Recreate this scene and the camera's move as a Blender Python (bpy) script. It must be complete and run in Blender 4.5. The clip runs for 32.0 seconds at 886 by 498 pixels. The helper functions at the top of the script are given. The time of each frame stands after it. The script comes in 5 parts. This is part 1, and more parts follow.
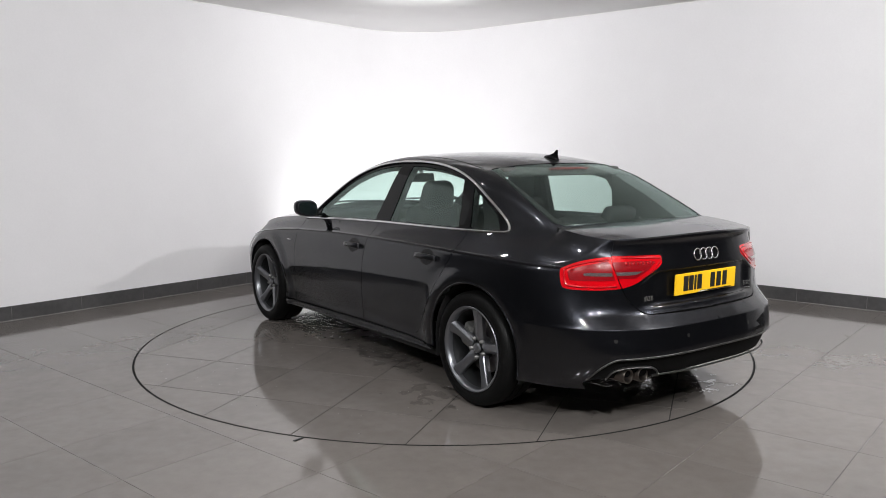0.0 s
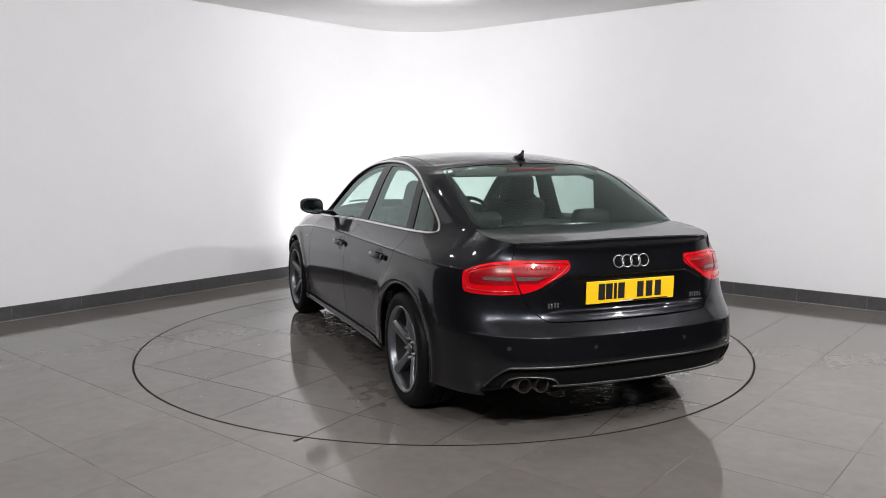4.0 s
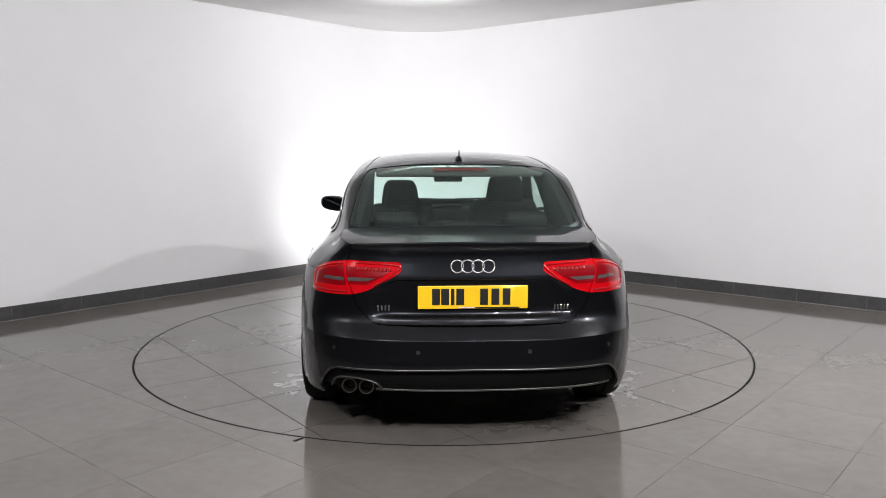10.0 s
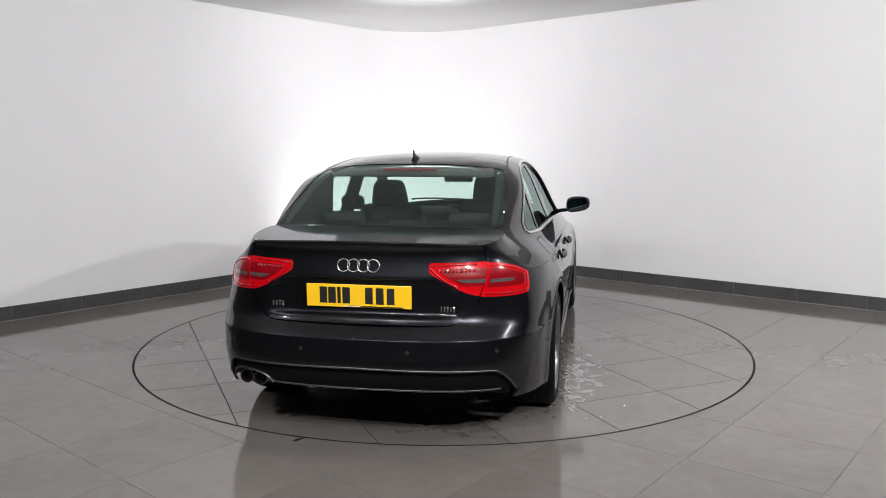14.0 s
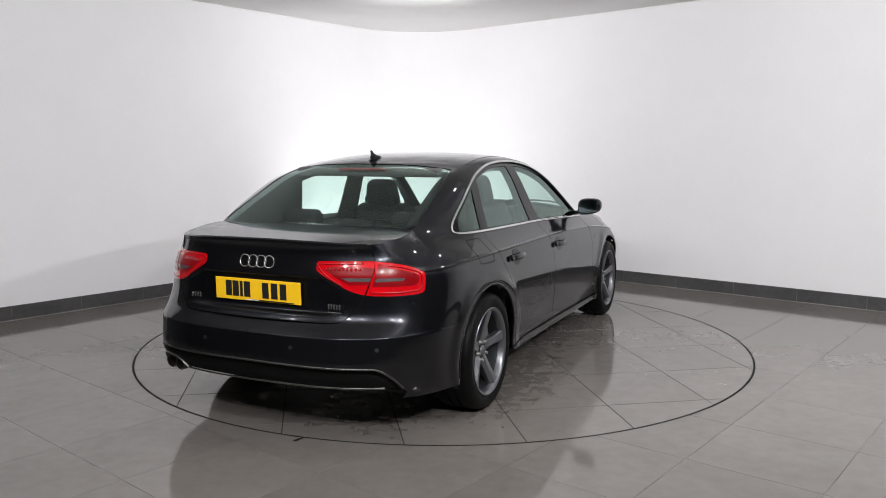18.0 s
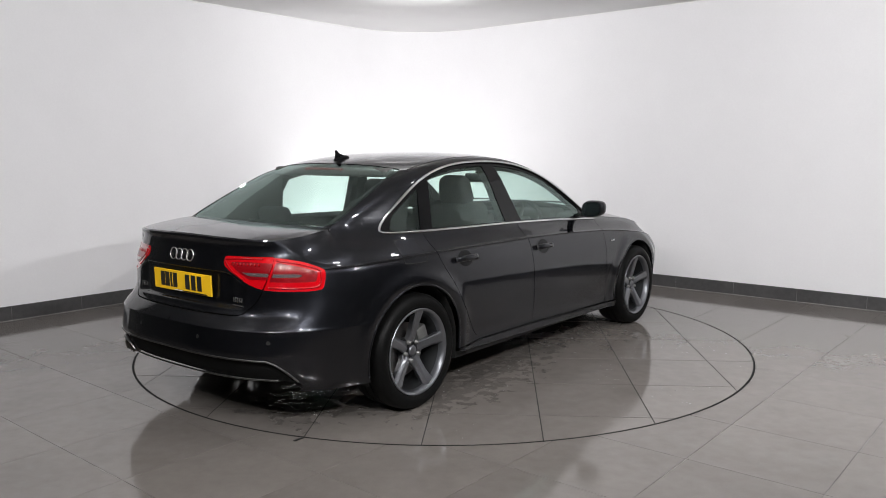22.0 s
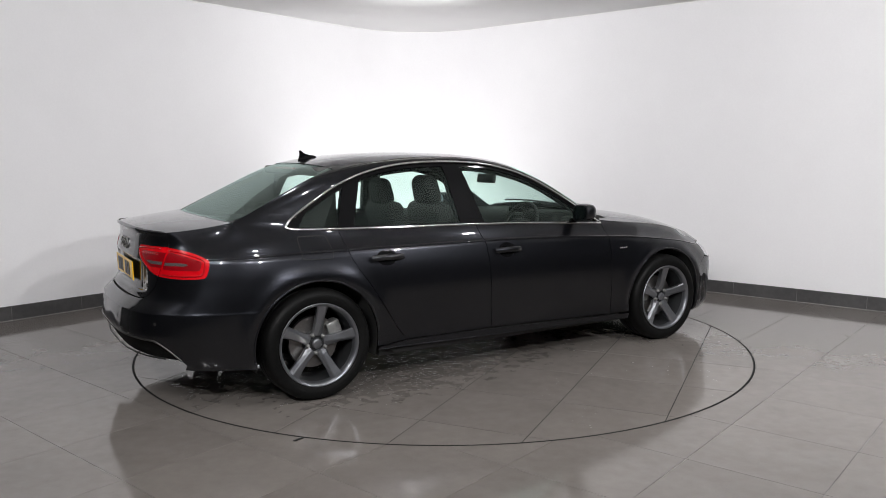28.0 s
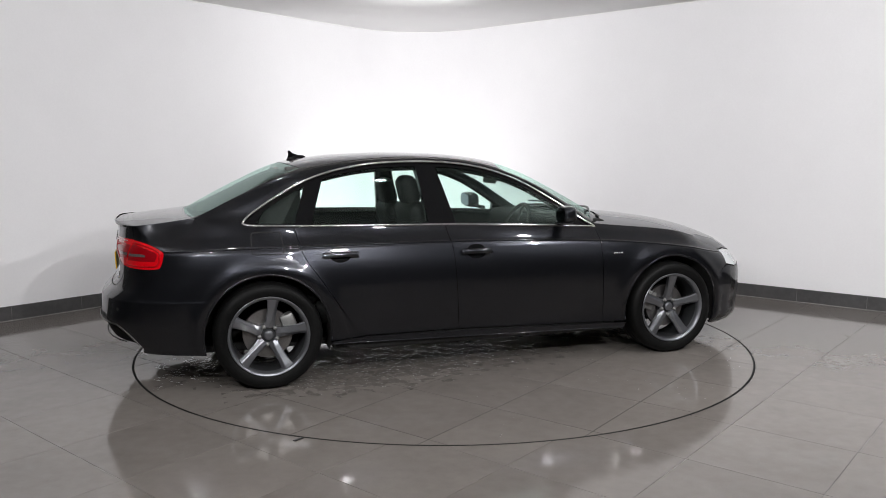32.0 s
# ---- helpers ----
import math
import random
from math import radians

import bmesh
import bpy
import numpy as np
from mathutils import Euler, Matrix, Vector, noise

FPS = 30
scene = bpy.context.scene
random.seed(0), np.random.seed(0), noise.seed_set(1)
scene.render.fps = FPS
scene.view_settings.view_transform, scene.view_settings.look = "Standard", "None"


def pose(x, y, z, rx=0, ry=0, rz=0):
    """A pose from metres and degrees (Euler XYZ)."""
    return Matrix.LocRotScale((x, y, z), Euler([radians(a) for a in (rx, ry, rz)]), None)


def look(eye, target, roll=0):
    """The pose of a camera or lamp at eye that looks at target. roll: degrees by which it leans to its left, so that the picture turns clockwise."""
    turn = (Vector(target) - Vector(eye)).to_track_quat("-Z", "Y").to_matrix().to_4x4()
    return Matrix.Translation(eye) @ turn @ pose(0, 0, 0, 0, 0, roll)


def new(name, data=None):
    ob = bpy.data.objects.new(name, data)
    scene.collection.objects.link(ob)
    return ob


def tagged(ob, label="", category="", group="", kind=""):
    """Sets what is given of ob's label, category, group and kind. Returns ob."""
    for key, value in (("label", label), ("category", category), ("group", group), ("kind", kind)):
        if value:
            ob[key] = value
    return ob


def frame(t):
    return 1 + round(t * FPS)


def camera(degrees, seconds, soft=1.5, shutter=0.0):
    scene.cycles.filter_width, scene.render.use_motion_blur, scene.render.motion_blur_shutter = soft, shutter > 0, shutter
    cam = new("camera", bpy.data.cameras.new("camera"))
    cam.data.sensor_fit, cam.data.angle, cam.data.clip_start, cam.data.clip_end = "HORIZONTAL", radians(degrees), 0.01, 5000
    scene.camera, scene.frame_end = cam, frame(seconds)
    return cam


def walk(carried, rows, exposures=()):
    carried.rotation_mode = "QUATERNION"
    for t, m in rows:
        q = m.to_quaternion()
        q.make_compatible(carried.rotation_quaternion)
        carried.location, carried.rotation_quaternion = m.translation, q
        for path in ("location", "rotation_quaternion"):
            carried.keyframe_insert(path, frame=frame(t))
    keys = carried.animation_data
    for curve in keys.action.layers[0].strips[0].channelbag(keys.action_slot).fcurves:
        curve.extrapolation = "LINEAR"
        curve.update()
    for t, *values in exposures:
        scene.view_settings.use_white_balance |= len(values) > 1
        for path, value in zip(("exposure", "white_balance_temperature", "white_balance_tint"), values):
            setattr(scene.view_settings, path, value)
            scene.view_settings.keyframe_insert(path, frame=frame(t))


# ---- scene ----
# A showroom corner with a turntable. Origin: the turntable's centre on the floor, +y away from the camera.
cam = camera(59.1, 32.0, soft=0.65)
EYE = pose(0.0, -5.917, 1.43, 90 - 7.124, 0.08, 0.032)
walk(cam, [(0, EYE), (32, EYE)])

# ---- world, lights ----
world = bpy.data.worlds.new("world")
scene.world = world
world.use_nodes = True
world.node_tree.nodes["Background"].inputs[0].default_value = (0.8, 0.85, 0.9, 1)
world.node_tree.nodes["Background"].inputs[1].default_value = 0.02
scene.view_settings.exposure = 0.09


def spot(name, eye, target, watts, degrees, blend, radius, colour=(1, 1, 1)):
    d = bpy.data.lights.new(name, "SPOT")
    d.energy, d.spot_size, d.spot_blend, d.shadow_soft_size, d.color = watts, radians(degrees), blend, radius, colour
    ob = new(name, d)
    ob.matrix_world = look(eye, target)
    return ob


def panel_light(name, eye, target, watts, sx, sy, colour=(1, 1, 1)):
    d = bpy.data.lights.new(name, "AREA")
    d.shape, d.size, d.size_y, d.energy, d.color = "RECTANGLE", sx, sy, watts, colour
    ob = new(name, d)
    ob.matrix_world = look(eye, target)
    return ob


# wall washers over the turntable, aimed low into the rounded corner
panel_light("wall_washer", (-0.25, 1.85, 2.84), (-0.34, 4.2, 0.7), 9, 1.0, 0.22)
panel_light("wall_washer", (-0.20, 0.70, 2.84), (-0.40, 4.0, 0.2), 17, 1.0, 0.22)
# a low flood behind the car, close to the corner and turned to it
panel_light("corner_flood", (-0.60, 2.62, 0.50), (-0.62, 4.1, 0.85), 20, 1.2, 0.5)
# a row of ceiling spots near the camera, aimed into the corner
for x, y, w in ((-3.0, -3.2, 70), (-1.7, -5.3, 190), (-0.9, -5.5, 140), (0.9, -5.5, 190), (1.7, -5.3, 260), (3.2, -3.0, 270)):
    spot("unseen_ceiling_spot", (x, y, 2.80), (x * 0.25, 2.6, 0.6), w, 130, 0.8, 0.045)
# unseen downlights over the turntable, added to brighten the car's upper surfaces
for x, y in ((-1.5, -0.6), (1.5, -0.6), (-0.5, -2.0), (0.5, -2.0)):
    spot("unseen_ceiling_spot", (x, y, 2.80), (x, y, 0.0), 21, 120, 0.9, 0.06)
# unseen fill spot, added only to brighten the floor on the right
spot("unseen_ceiling_spot", (2.9, -1.3, 2.80), (2.9, -1.3, 0.0), 120, 95, 1.0, 0.045)

# ---- materials ----
def mat(name, colour, rough=0.5, metal=0.0, coat=0.0, coat_rough=0.03, grain=0.0, scale=40.0, bump=0.0, spec=0.5, wear=0.0):
    """A principled material with fine grain, broad wear and a little relief."""
    m = bpy.data.materials.new(name)
    m.use_nodes = True
    nt = m.node_tree
    b = nt.nodes["Principled BSDF"]
    b.inputs["Base Color"].default_value = (*colour, 1)
    b.inputs["Roughness"].default_value = rough
    b.inputs["Metallic"].default_value = metal
    b.inputs["Coat Weight"].default_value = coat
    b.inputs["Coat Roughness"].default_value = coat_rough
    b.inputs["Specular IOR Level"].default_value = spec
    if grain or bump or wear:
        tc = nt.nodes.new("ShaderNodeTexCoord")
        fine, broad = nt.nodes.new("ShaderNodeTexNoise"), nt.nodes.new("ShaderNodeTexNoise")
        fine.inputs["Scale"].default_value, fine.inputs["Detail"].default_value = scale, 4
        broad.inputs["Scale"].default_value, broad.inputs["Detail"].default_value = 3.0, 5
        for n in (fine, broad):
            nt.links.new(tc.outputs["Object"], n.inputs["Vector"])
        add = nt.nodes.new("ShaderNodeMath")
        add.operation = "ADD"
        nt.links.new(fine.outputs["Fac"], add.inputs[0])
        nt.links.new(broad.outputs["Fac"], add.inputs[1])
        if grain:
            ramp = nt.nodes.new("ShaderNodeMapRange")
            ramp.inputs["From Min"].default_value, ramp.inputs["From Max"].default_value = 0.6, 1.4
            ramp.inputs["To Min"].default_value, ramp.inputs["To Max"].default_value = 1 - grain, 1 + grain
            nt.links.new(add.outputs[0], ramp.inputs["Value"])
            mul = nt.nodes.new("ShaderNodeVectorMath")
            mul.operation = "SCALE"
            mul.inputs[0].default_value = colour
            nt.links.new(ramp.outputs[0], mul.inputs["Scale"])
            nt.links.new(mul.outputs[0], b.inputs["Base Color"])
        if wear:
            r2 = nt.nodes.new("ShaderNodeMapRange")
            r2.inputs["From Min"].default_value, r2.inputs["From Max"].default_value = 0.3, 0.7
            r2.inputs["To Min"].default_value, r2.inputs["To Max"].default_value = max(rough - wear, 0.0), rough + wear
            nt.links.new(broad.outputs["Fac"], r2.inputs["Value"])
            nt.links.new(r2.outputs[0], b.inputs["Roughness"])
        if bump:
            bp = nt.nodes.new("ShaderNodeBump")
            bp.inputs["Strength"].default_value, bp.inputs["Distance"].default_value = bump, 0.002
            nt.links.new(fine.outputs["Fac"], bp.inputs["Height"])
            nt.links.new(bp.outputs[0], b.inputs["Normal"])
    return m


def glass_mat(name, tint, gloss=0.02, sheen=(1, 1, 1)):
    """A thin pane: tinted see-through with a reflection that grows towards grazing angles."""
    m = bpy.data.materials.new(name)
    m.use_nodes = True
    nt = m.node_tree
    nt.nodes.clear()
    out, mix = nt.nodes.new("ShaderNodeOutputMaterial"), nt.nodes.new("ShaderNodeMixShader")
    tr, gl, lw = nt.nodes.new("ShaderNodeBsdfTransparent"), nt.nodes.new("ShaderNodeBsdfGlossy"), nt.nodes.new("ShaderNodeLayerWeight")
    tr.inputs[0].default_value = (*tint, 1)
    gl.inputs["Roughness"].default_value = gloss
    gl.inputs["Color"].default_value = (*sheen, 1)
    lw.inputs["Blend"].default_value = 0.5
    pw, ma = nt.nodes.new("ShaderNodeMath"), nt.nodes.new("ShaderNodeMath")
    pw.operation, ma.operation = "POWER", "MULTIPLY_ADD"
    pw.inputs[1].default_value, ma.inputs[1].default_value, ma.inputs[2].default_value = 2.0, 0.45, 0.04
    nt.links.new(lw.outputs["Facing"], pw.inputs[0])
    nt.links.new(pw.outputs[0], ma.inputs[0])
    nt.links.new(ma.outputs[0], mix.inputs[0])
    nt.links.new(tr.outputs[0], mix.inputs[1])
    nt.links.new(gl.outputs[0], mix.inputs[2])
    nt.links.new(mix.outputs[0], out.inputs[0])
    return m


WALL = mat("white_wall_paint", (0.805, 0.795, 0.812), 0.75, grain=0.02, scale=60, bump=0.08)
CEIL = mat("ceiling_paint", (0.86, 0.85, 0.85), 0.8, grain=0.02, scale=60, bump=0.05)
# dark colour stands in for missing light in the room's unseen part
DIM_WALL = mat("unlit_room_dark", (0.06, 0.06, 0.06), 0.8, grain=0.05, bump=0.05)
TRIM = mat("white_trim", (0.85, 0.85, 0.84), 0.45)
CAULK = mat("caulk", (0.24, 0.235, 0.23), 0.7, grain=0.3, scale=12)
SKIRT = mat("skirting_tile", (0.070, 0.068, 0.069), 0.38, grain=0.25, scale=25, wear=0.08)
GROUT = mat("grout", (0.025, 0.024, 0.023), 0.85, spec=0.15, grain=0.3, scale=80)


def worn_grout():
    """Joints mostly filled level with the tile's colour, dark or chalky in stretches."""
    m = mat("worn_floor_grout", (0.12, 0.11, 0.103), 0.6)
    nt = m.node_tree
    tc, n, r = nt.nodes.new("ShaderNodeTexCoord"), nt.nodes.new("ShaderNodeTexNoise"), nt.nodes.new("ShaderNodeValToRGB")
    n.inputs["Scale"].default_value, n.inputs["Detail"].default_value = 2.6, 5
    e = r.color_ramp.elements
    e[0].position, e[0].color = 0.36, (0.02, 0.019, 0.018, 1)
    e[1].position, e[1].color = 0.66, (0.42, 0.41, 0.40, 1)
    k = r.color_ramp.elements.new(0.50)
    k.color = (0.09, 0.083, 0.078, 1)
    nt.links.new(tc.outputs["Object"], n.inputs["Vector"])
    nt.links.new(n.outputs["Fac"], r.inputs["Fac"])
    nt.links.new(r.outputs["Color"], nt.nodes["Principled BSDF"].inputs["Base Color"])
    return m


FLOOR_GROUT = worn_grout()


def tile_mat():
    m = mat("porcelain_floor_tile", (0.153, 0.1375, 0.1275), 0.088, grain=0.11, scale=14, wear=0.035)
    nt = m.node_tree
    b = nt.nodes["Principled BSDF"]
    b.inputs["Specular IOR Level"].default_value = 0.5
    link = b.inputs["Base Color"].links[0]
    src = link.from_socket
    info, rng, sc = nt.nodes.new("ShaderNodeObjectInfo"), nt.nodes.new("ShaderNodeMapRange"), nt.nodes.new("ShaderNodeVectorMath")
    rng.inputs["To Min"].default_value, rng.inputs["To Max"].default_value = 0.94, 1.06
    sc.operation = "SCALE"
    nt.links.new(info.outputs["Random"], rng.inputs["Value"])
    nt.links.new(src, sc.inputs[0])
    nt.links.new(rng.outputs[0], sc.inputs["Scale"])
    # fine dark pores
    tc, vn, rp, sc2 = nt.nodes.new("ShaderNodeTexCoord"), nt.nodes.new("ShaderNodeTexNoise"), nt.nodes.new("ShaderNodeMapRange"), nt.nodes.new("ShaderNodeVectorMath")
    vn.inputs["Scale"].default_value, vn.inputs["Detail"].default_value, vn.inputs["Roughness"].default_value = 130, 6, 0.75
    rp.inputs["From Min"].default_value, rp.inputs["From Max"].default_value = 0.28, 0.45
    rp.inputs["To Min"].default_value, rp.inputs["To Max"].default_value = 0.88, 1.0
    sc2.operation = "SCALE"
    # every tile shows another part of the pattern
    shift, far = nt.nodes.new("ShaderNodeVectorMath"), nt.nodes.new("ShaderNodeVectorMath")
    far.operation, far.inputs[0].default_value = "SCALE", (37.0, 23.0, 11.0)
    nt.links.new(info.outputs["Random"], far.inputs["Scale"])
    nt.links.new(tc.outputs["Object"], shift.inputs[0])
    nt.links.new(far.outputs[0], shift.inputs[1])
    for n in nt.nodes:
        if n.type == "TEX_NOISE":
            nt.links.new(shift.outputs[0], n.inputs["Vector"])
    nt.links.new(vn.outputs["Fac"], rp.inputs["Value"])
    nt.links.new(sc.outputs[0], sc2.inputs[0])
    nt.links.new(rp.outputs[0], sc2.inputs["Scale"])
    nt.links.new(sc2.outputs[0], b.inputs["Base Color"])
    return m


TILE = tile_mat()
RIM_GAP = mat("black_ring_gap", (0.008, 0.008, 0.008), 0.7, spec=0.1, grain=0.3, scale=30)


def paint_mat():
    m = mat("black_metallic_paint", (0.0168, 0.0176, 0.0212), 0.29, metal=0.85, coat=1.0, coat_rough=0.035, spec=0.2)
    nt = m.node_tree
    b = nt.nodes["Principled BSDF"]
    tc, fl, rp, mx = nt.nodes.new("ShaderNodeTexCoord"), nt.nodes.new("ShaderNodeTexVoronoi"), nt.nodes.new("ShaderNodeMapRange"), nt.nodes.new("ShaderNodeVectorMath")
    fl.inputs["Scale"].default_value = 900
    rp.inputs["To Min"].default_value, rp.inputs["To Max"].default_value = 0.6, 1.5
    mx.operation = "SCALE"
    mx.inputs[0].default_value = (0.0168, 0.0176, 0.0212)
    nt.links.new(tc.outputs["Object"], fl.inputs["Vector"])
    nt.links.new(fl.outputs["Color"], rp.inputs["Value"])
    nt.links.new(rp.outputs[0], mx.inputs["Scale"])
    nt.links.new(mx.outputs[0], b.inputs["Base Color"])
    b.inputs["Specular Tint"].default_value = (0.30, 0.31, 0.35, 1)
    # dried film of water: the coat is duller in patches
    bn, r2 = nt.nodes.new("ShaderNodeTexNoise"), nt.nodes.new("ShaderNodeMapRange")
    bn.inputs["Scale"].default_value, bn.inputs["Detail"].default_value = 4.0, 6
    r2.inputs["From Min"].default_value, r2.inputs["From Max"].default_value = 0.35, 0.7
    r2.inputs["To Min"].default_value, r2.inputs["To Max"].default_value = 0.012, 0.045
    nt.links.new(tc.outputs["Object"], bn.inputs["Vector"])
    nt.links.new(bn.outputs["Fac"], r2.inputs["Value"])
    nt.links.new(r2.outputs[0], b.inputs["Coat Roughness"])
    return m


PAINT = paint_mat()
BLACK = mat("black_plastic", (0.012, 0.012, 0.012), 0.45, grain=0.2, scale=200, bump=0.1)
GLOSS = mat("gloss_black_trim", (0.004, 0.004, 0.0045), 0.08, spec=0.2)
DARK = mat("matt_underbody", (0.008, 0.008, 0.008), 0.9, grain=0.3)
CHROME = mat("bright_trim", (0.72, 0.72, 0.72), 0.12, metal=1.0)
SATIN = mat("satin_silver_trim", (0.135, 0.132, 0.13), 0.38, metal=1.0)
RUBBER = mat("tyre_rubber", (0.004, 0.004, 0.004), 0.50, spec=0.09, grain=0.3, scale=60, bump=0.3, wear=0.15)
ALLOY = mat("grey_alloy_lacquer", (0.17, 0.175, 0.19), 0.33, metal=0.85, coat=0.6, coat_rough=0.05, grain=0.05, scale=300)
BARREL = mat("rim_barrel", (0.05, 0.052, 0.055), 0.45, metal=0.7)
DISC = mat("brake_disc_steel", (0.21, 0.20, 0.195), 0.38, metal=1.0, grain=0.15, scale=90)
CALIPER = mat("cast_caliper", (0.20, 0.20, 0.195), 0.42, metal=0.6, grain=0.2)
EXHAUST = mat("exhaust_steel", (0.16, 0.14, 0.125), 0.38, metal=1.0, grain=0.15, scale=50)
RED = mat("red_lamp_lens", (0.50, 0.0020, 0.006), 0.10, coat=1.0, coat_rough=0.02)
RED_DARK = mat("dark_red_reflector", (0.19, 0.001, 0.004), 0.30, coat=1.0, coat_rough=0.02, spec=0.15)


def ribbed(m, per_metre, deep):
    """Fine upright ribs moulded into a lens."""
    nt = m.node_tree
    tc, wv, bp = nt.nodes.new("ShaderNodeTexCoord"), nt.nodes.new("ShaderNodeTexWave"), nt.nodes.new("ShaderNodeBump")
    wv.bands_direction = "Y"
    wv.inputs["Scale"].default_value = per_metre / 3.18
    bp.inputs["Strength"].default_value, bp.inputs["Distance"].default_value = 0.25, deep
    nt.links.new(tc.outputs["Object"], wv.inputs["Vector"])
    nt.links.new(wv.outputs["Fac"], bp.inputs["Height"])
    nt.links.new(bp.outputs[0], nt.nodes["Principled BSDF"].inputs["Normal"])


ribbed(RED_DARK, 90, 0.0008)
RED_LED = mat("red_light_guide", (0.34, 0.002, 0.005), 0.15, coat=1.0)
CLEAR = mat("clear_lamp_lens", (0.26, 0.20, 0.20), 0.14, metal=0.7, coat=1.0)
HEADLAMP = mat("headlamp_lens", (0.62, 0.64, 0.66), 0.06, metal=0.4, coat=1.0)
YELLOW = mat("yellow_plate", (0.85, 0.50, 0.012), 0.35, coat=0.4, grain=0.02)
PLATE_INK = mat("plate_black", (0.012, 0.012, 0.012), 0.4)
PLATE_WHITE = mat("plate_strip_white", (0.7, 0.7, 0.7), 0.5)
SEAT = mat("dark_seat_leather", (0.009, 0.0095, 0.0095), 0.65, spec=0.2, grain=0.1, scale=60)
FRIT = mat("black_glass_border", (0.006, 0.007, 0.007), 0.15, spec=0.15)
CABIN = mat("cabin_plastic", (0.011, 0.0115, 0.011), 0.7, spec=0.2, grain=0.2, scale=120, bump=0.1)
HEADLINER = mat("grey_headliner", (0.07, 0.07, 0.068), 0.9, grain=0.1)
GLASS = glass_mat("green_tinted_glass", (0.80, 0.925, 0.88), sheen=(0.80, 1.0, 0.94))
MIRROR = mat("mirror_glass", (0.30, 0.33, 0.37), 0.01, metal=1.0)
WATER = glass_mat("water_film", (0.95, 0.95, 0.95), 0.01)
BADGE = mat("satin_chrome_badge", (0.55, 0.55, 0.54), 0.25, metal=0.95)
INSERT = mat("dark_mesh_insert", (0.004, 0.004, 0.004), 0.75, spec=0.1, grain=0.3, scale=150, bump=0.3)
TAPE = mat("black_tape", (0.01, 0.01, 0.01), 0.5)


# ---- mesh helpers ----
def mesh_ob(name, verts, faces, material, parent=None, label="", smooth=False, normals=None):
    me = bpy.data.meshes.new(name)
    me.from_pydata([tuple(v) for v in verts], [], [tuple(f) for f in faces])
    me.materials.append(material)
    if smooth or normals is not None:
        me.polygons.foreach_set("use_smooth", [True] * len(me.polygons))
    me.update()
    if normals is not None:
        me.normals_split_custom_set_from_vertices([tuple(n) for n in normals])
    ob = new(name, me)
    ob.parent = parent
    if label:
        ob["label"] = label
    return ob


def part(name, bm, material, parent, label="", smooth=False):
    """Links a bmesh as one mesh object under a thing or a part."""
    bm.normal_update()
    me = bpy.data.meshes.new(name)
    bm.to_mesh(me)
    bm.free()
    me.materials.append(material)
    if smooth:
        me.polygons.foreach_set("use_smooth", [True] * len(me.polygons))
        me.set_sharp_from_angle(angle=radians(38))
    ob = new(name, me)
    ob.parent = parent
    if label:
        ob["label"] = label
    return ob


def box(x0, y0, z0, x1, y1, z1, bevel=0.0, segments=2, bm=None, m=None):
    bm = bm or bmesh.new()
    r = bmesh.ops.create_cube(bm, size=1)
    mm = Matrix.Translation(((x0 + x1) / 2, (y0 + y1) / 2, (z0 + z1) / 2)) @ Matrix.Diagonal((x1 - x0, y1 - y0, z1 - z0, 1))
    bmesh.ops.transform(bm, matrix=(m @ mm) if m else mm, verts=r["verts"])
    if bevel:
        es = list({e for v in r["verts"] for e in v.link_edges})
        bmesh.ops.bevel(bm, geom=es, offset=bevel, segments=segments, affect="EDGES", profile=0.5)
    return bm


def empty(name, m=None):
    ob = new(name)
    if m:
        ob.matrix_basis = m
    return ob


def tube(path, radii, sides=8, closed=False, flat=None):
    """A swept tube along a list of points; radii (a, b) across and along 'flat', a list of directions."""
    path = [Vector(p) for p in path]
    n = len(path)
    verts, faces = [], []
    for i, p in enumerate(path):
        a = path[(i - 1) % n] if (closed or i) else p
        b = path[(i + 1) % n] if (closed or i < n - 1) else p
        t = (b - a).normalized()
        up = Vector(flat[i]) if flat is not None else (Vector((0, 0, 1)) if abs(t.z) < 0.9 else Vector((1, 0, 0)))
        side = t.cross(up).normalized()
        up = side.cross(t).normalized()
        for k in range(sides):
            c, s = math.cos(2 * math.pi * k / sides), math.sin(2 * math.pi * k / sides)
            verts.append(p + side * (radii[0] * c) + up * (radii[1] * s))
    for i in range(n if closed else n - 1):
        j = (i + 1) % n
        for k in range(sides):
            l = (k + 1) % sides
            faces.append((i * sides + k, i * sides + l, j * sides + l, j * sides + k))
    if not closed:
        faces.append(tuple(range(sides)))
        faces.append(tuple(range((n - 1) * sides, n * sides))[::-1])
    return verts, faces


def lathe(profile, n=48, axis="y"):
    """Turns a list of (radius, along) round the y axis."""
    verts, faces = [], []
    m = len(profile)
    for i in range(n):
        a = 2 * math.pi * i / n
        for r, h in profile:
            verts.append((r * math.cos(a), h, r * math.sin(a)))
    for i in range(n):
        j = (i + 1) % n
        for k in range(m - 1):
            faces.append((i * m + k, i * m + k + 1, j * m + k + 1, j * m + k))
    return verts, faces


# ---- the room ----
# u runs along the left wall into the corner, v along the right wall away from it
TURN = radians(50.2)
U, V = Vector((math.cos(TURN), math.sin(TURN))), Vector((math.sin(TURN), -math.cos(TURN)))
CORNER = Vector((-0.407, 4.587))
HIGH = 2.92


def uv(u, v, z=0.0):
    p = U * u + V * v
    return (p.x, p.y, z)


UC, VC = CORNER.dot(U), CORNER.dot(V)
R_FILLET = 1.0
LONG_L, LONG_R = 9.6, 9.6  # lengths of the room's two sides
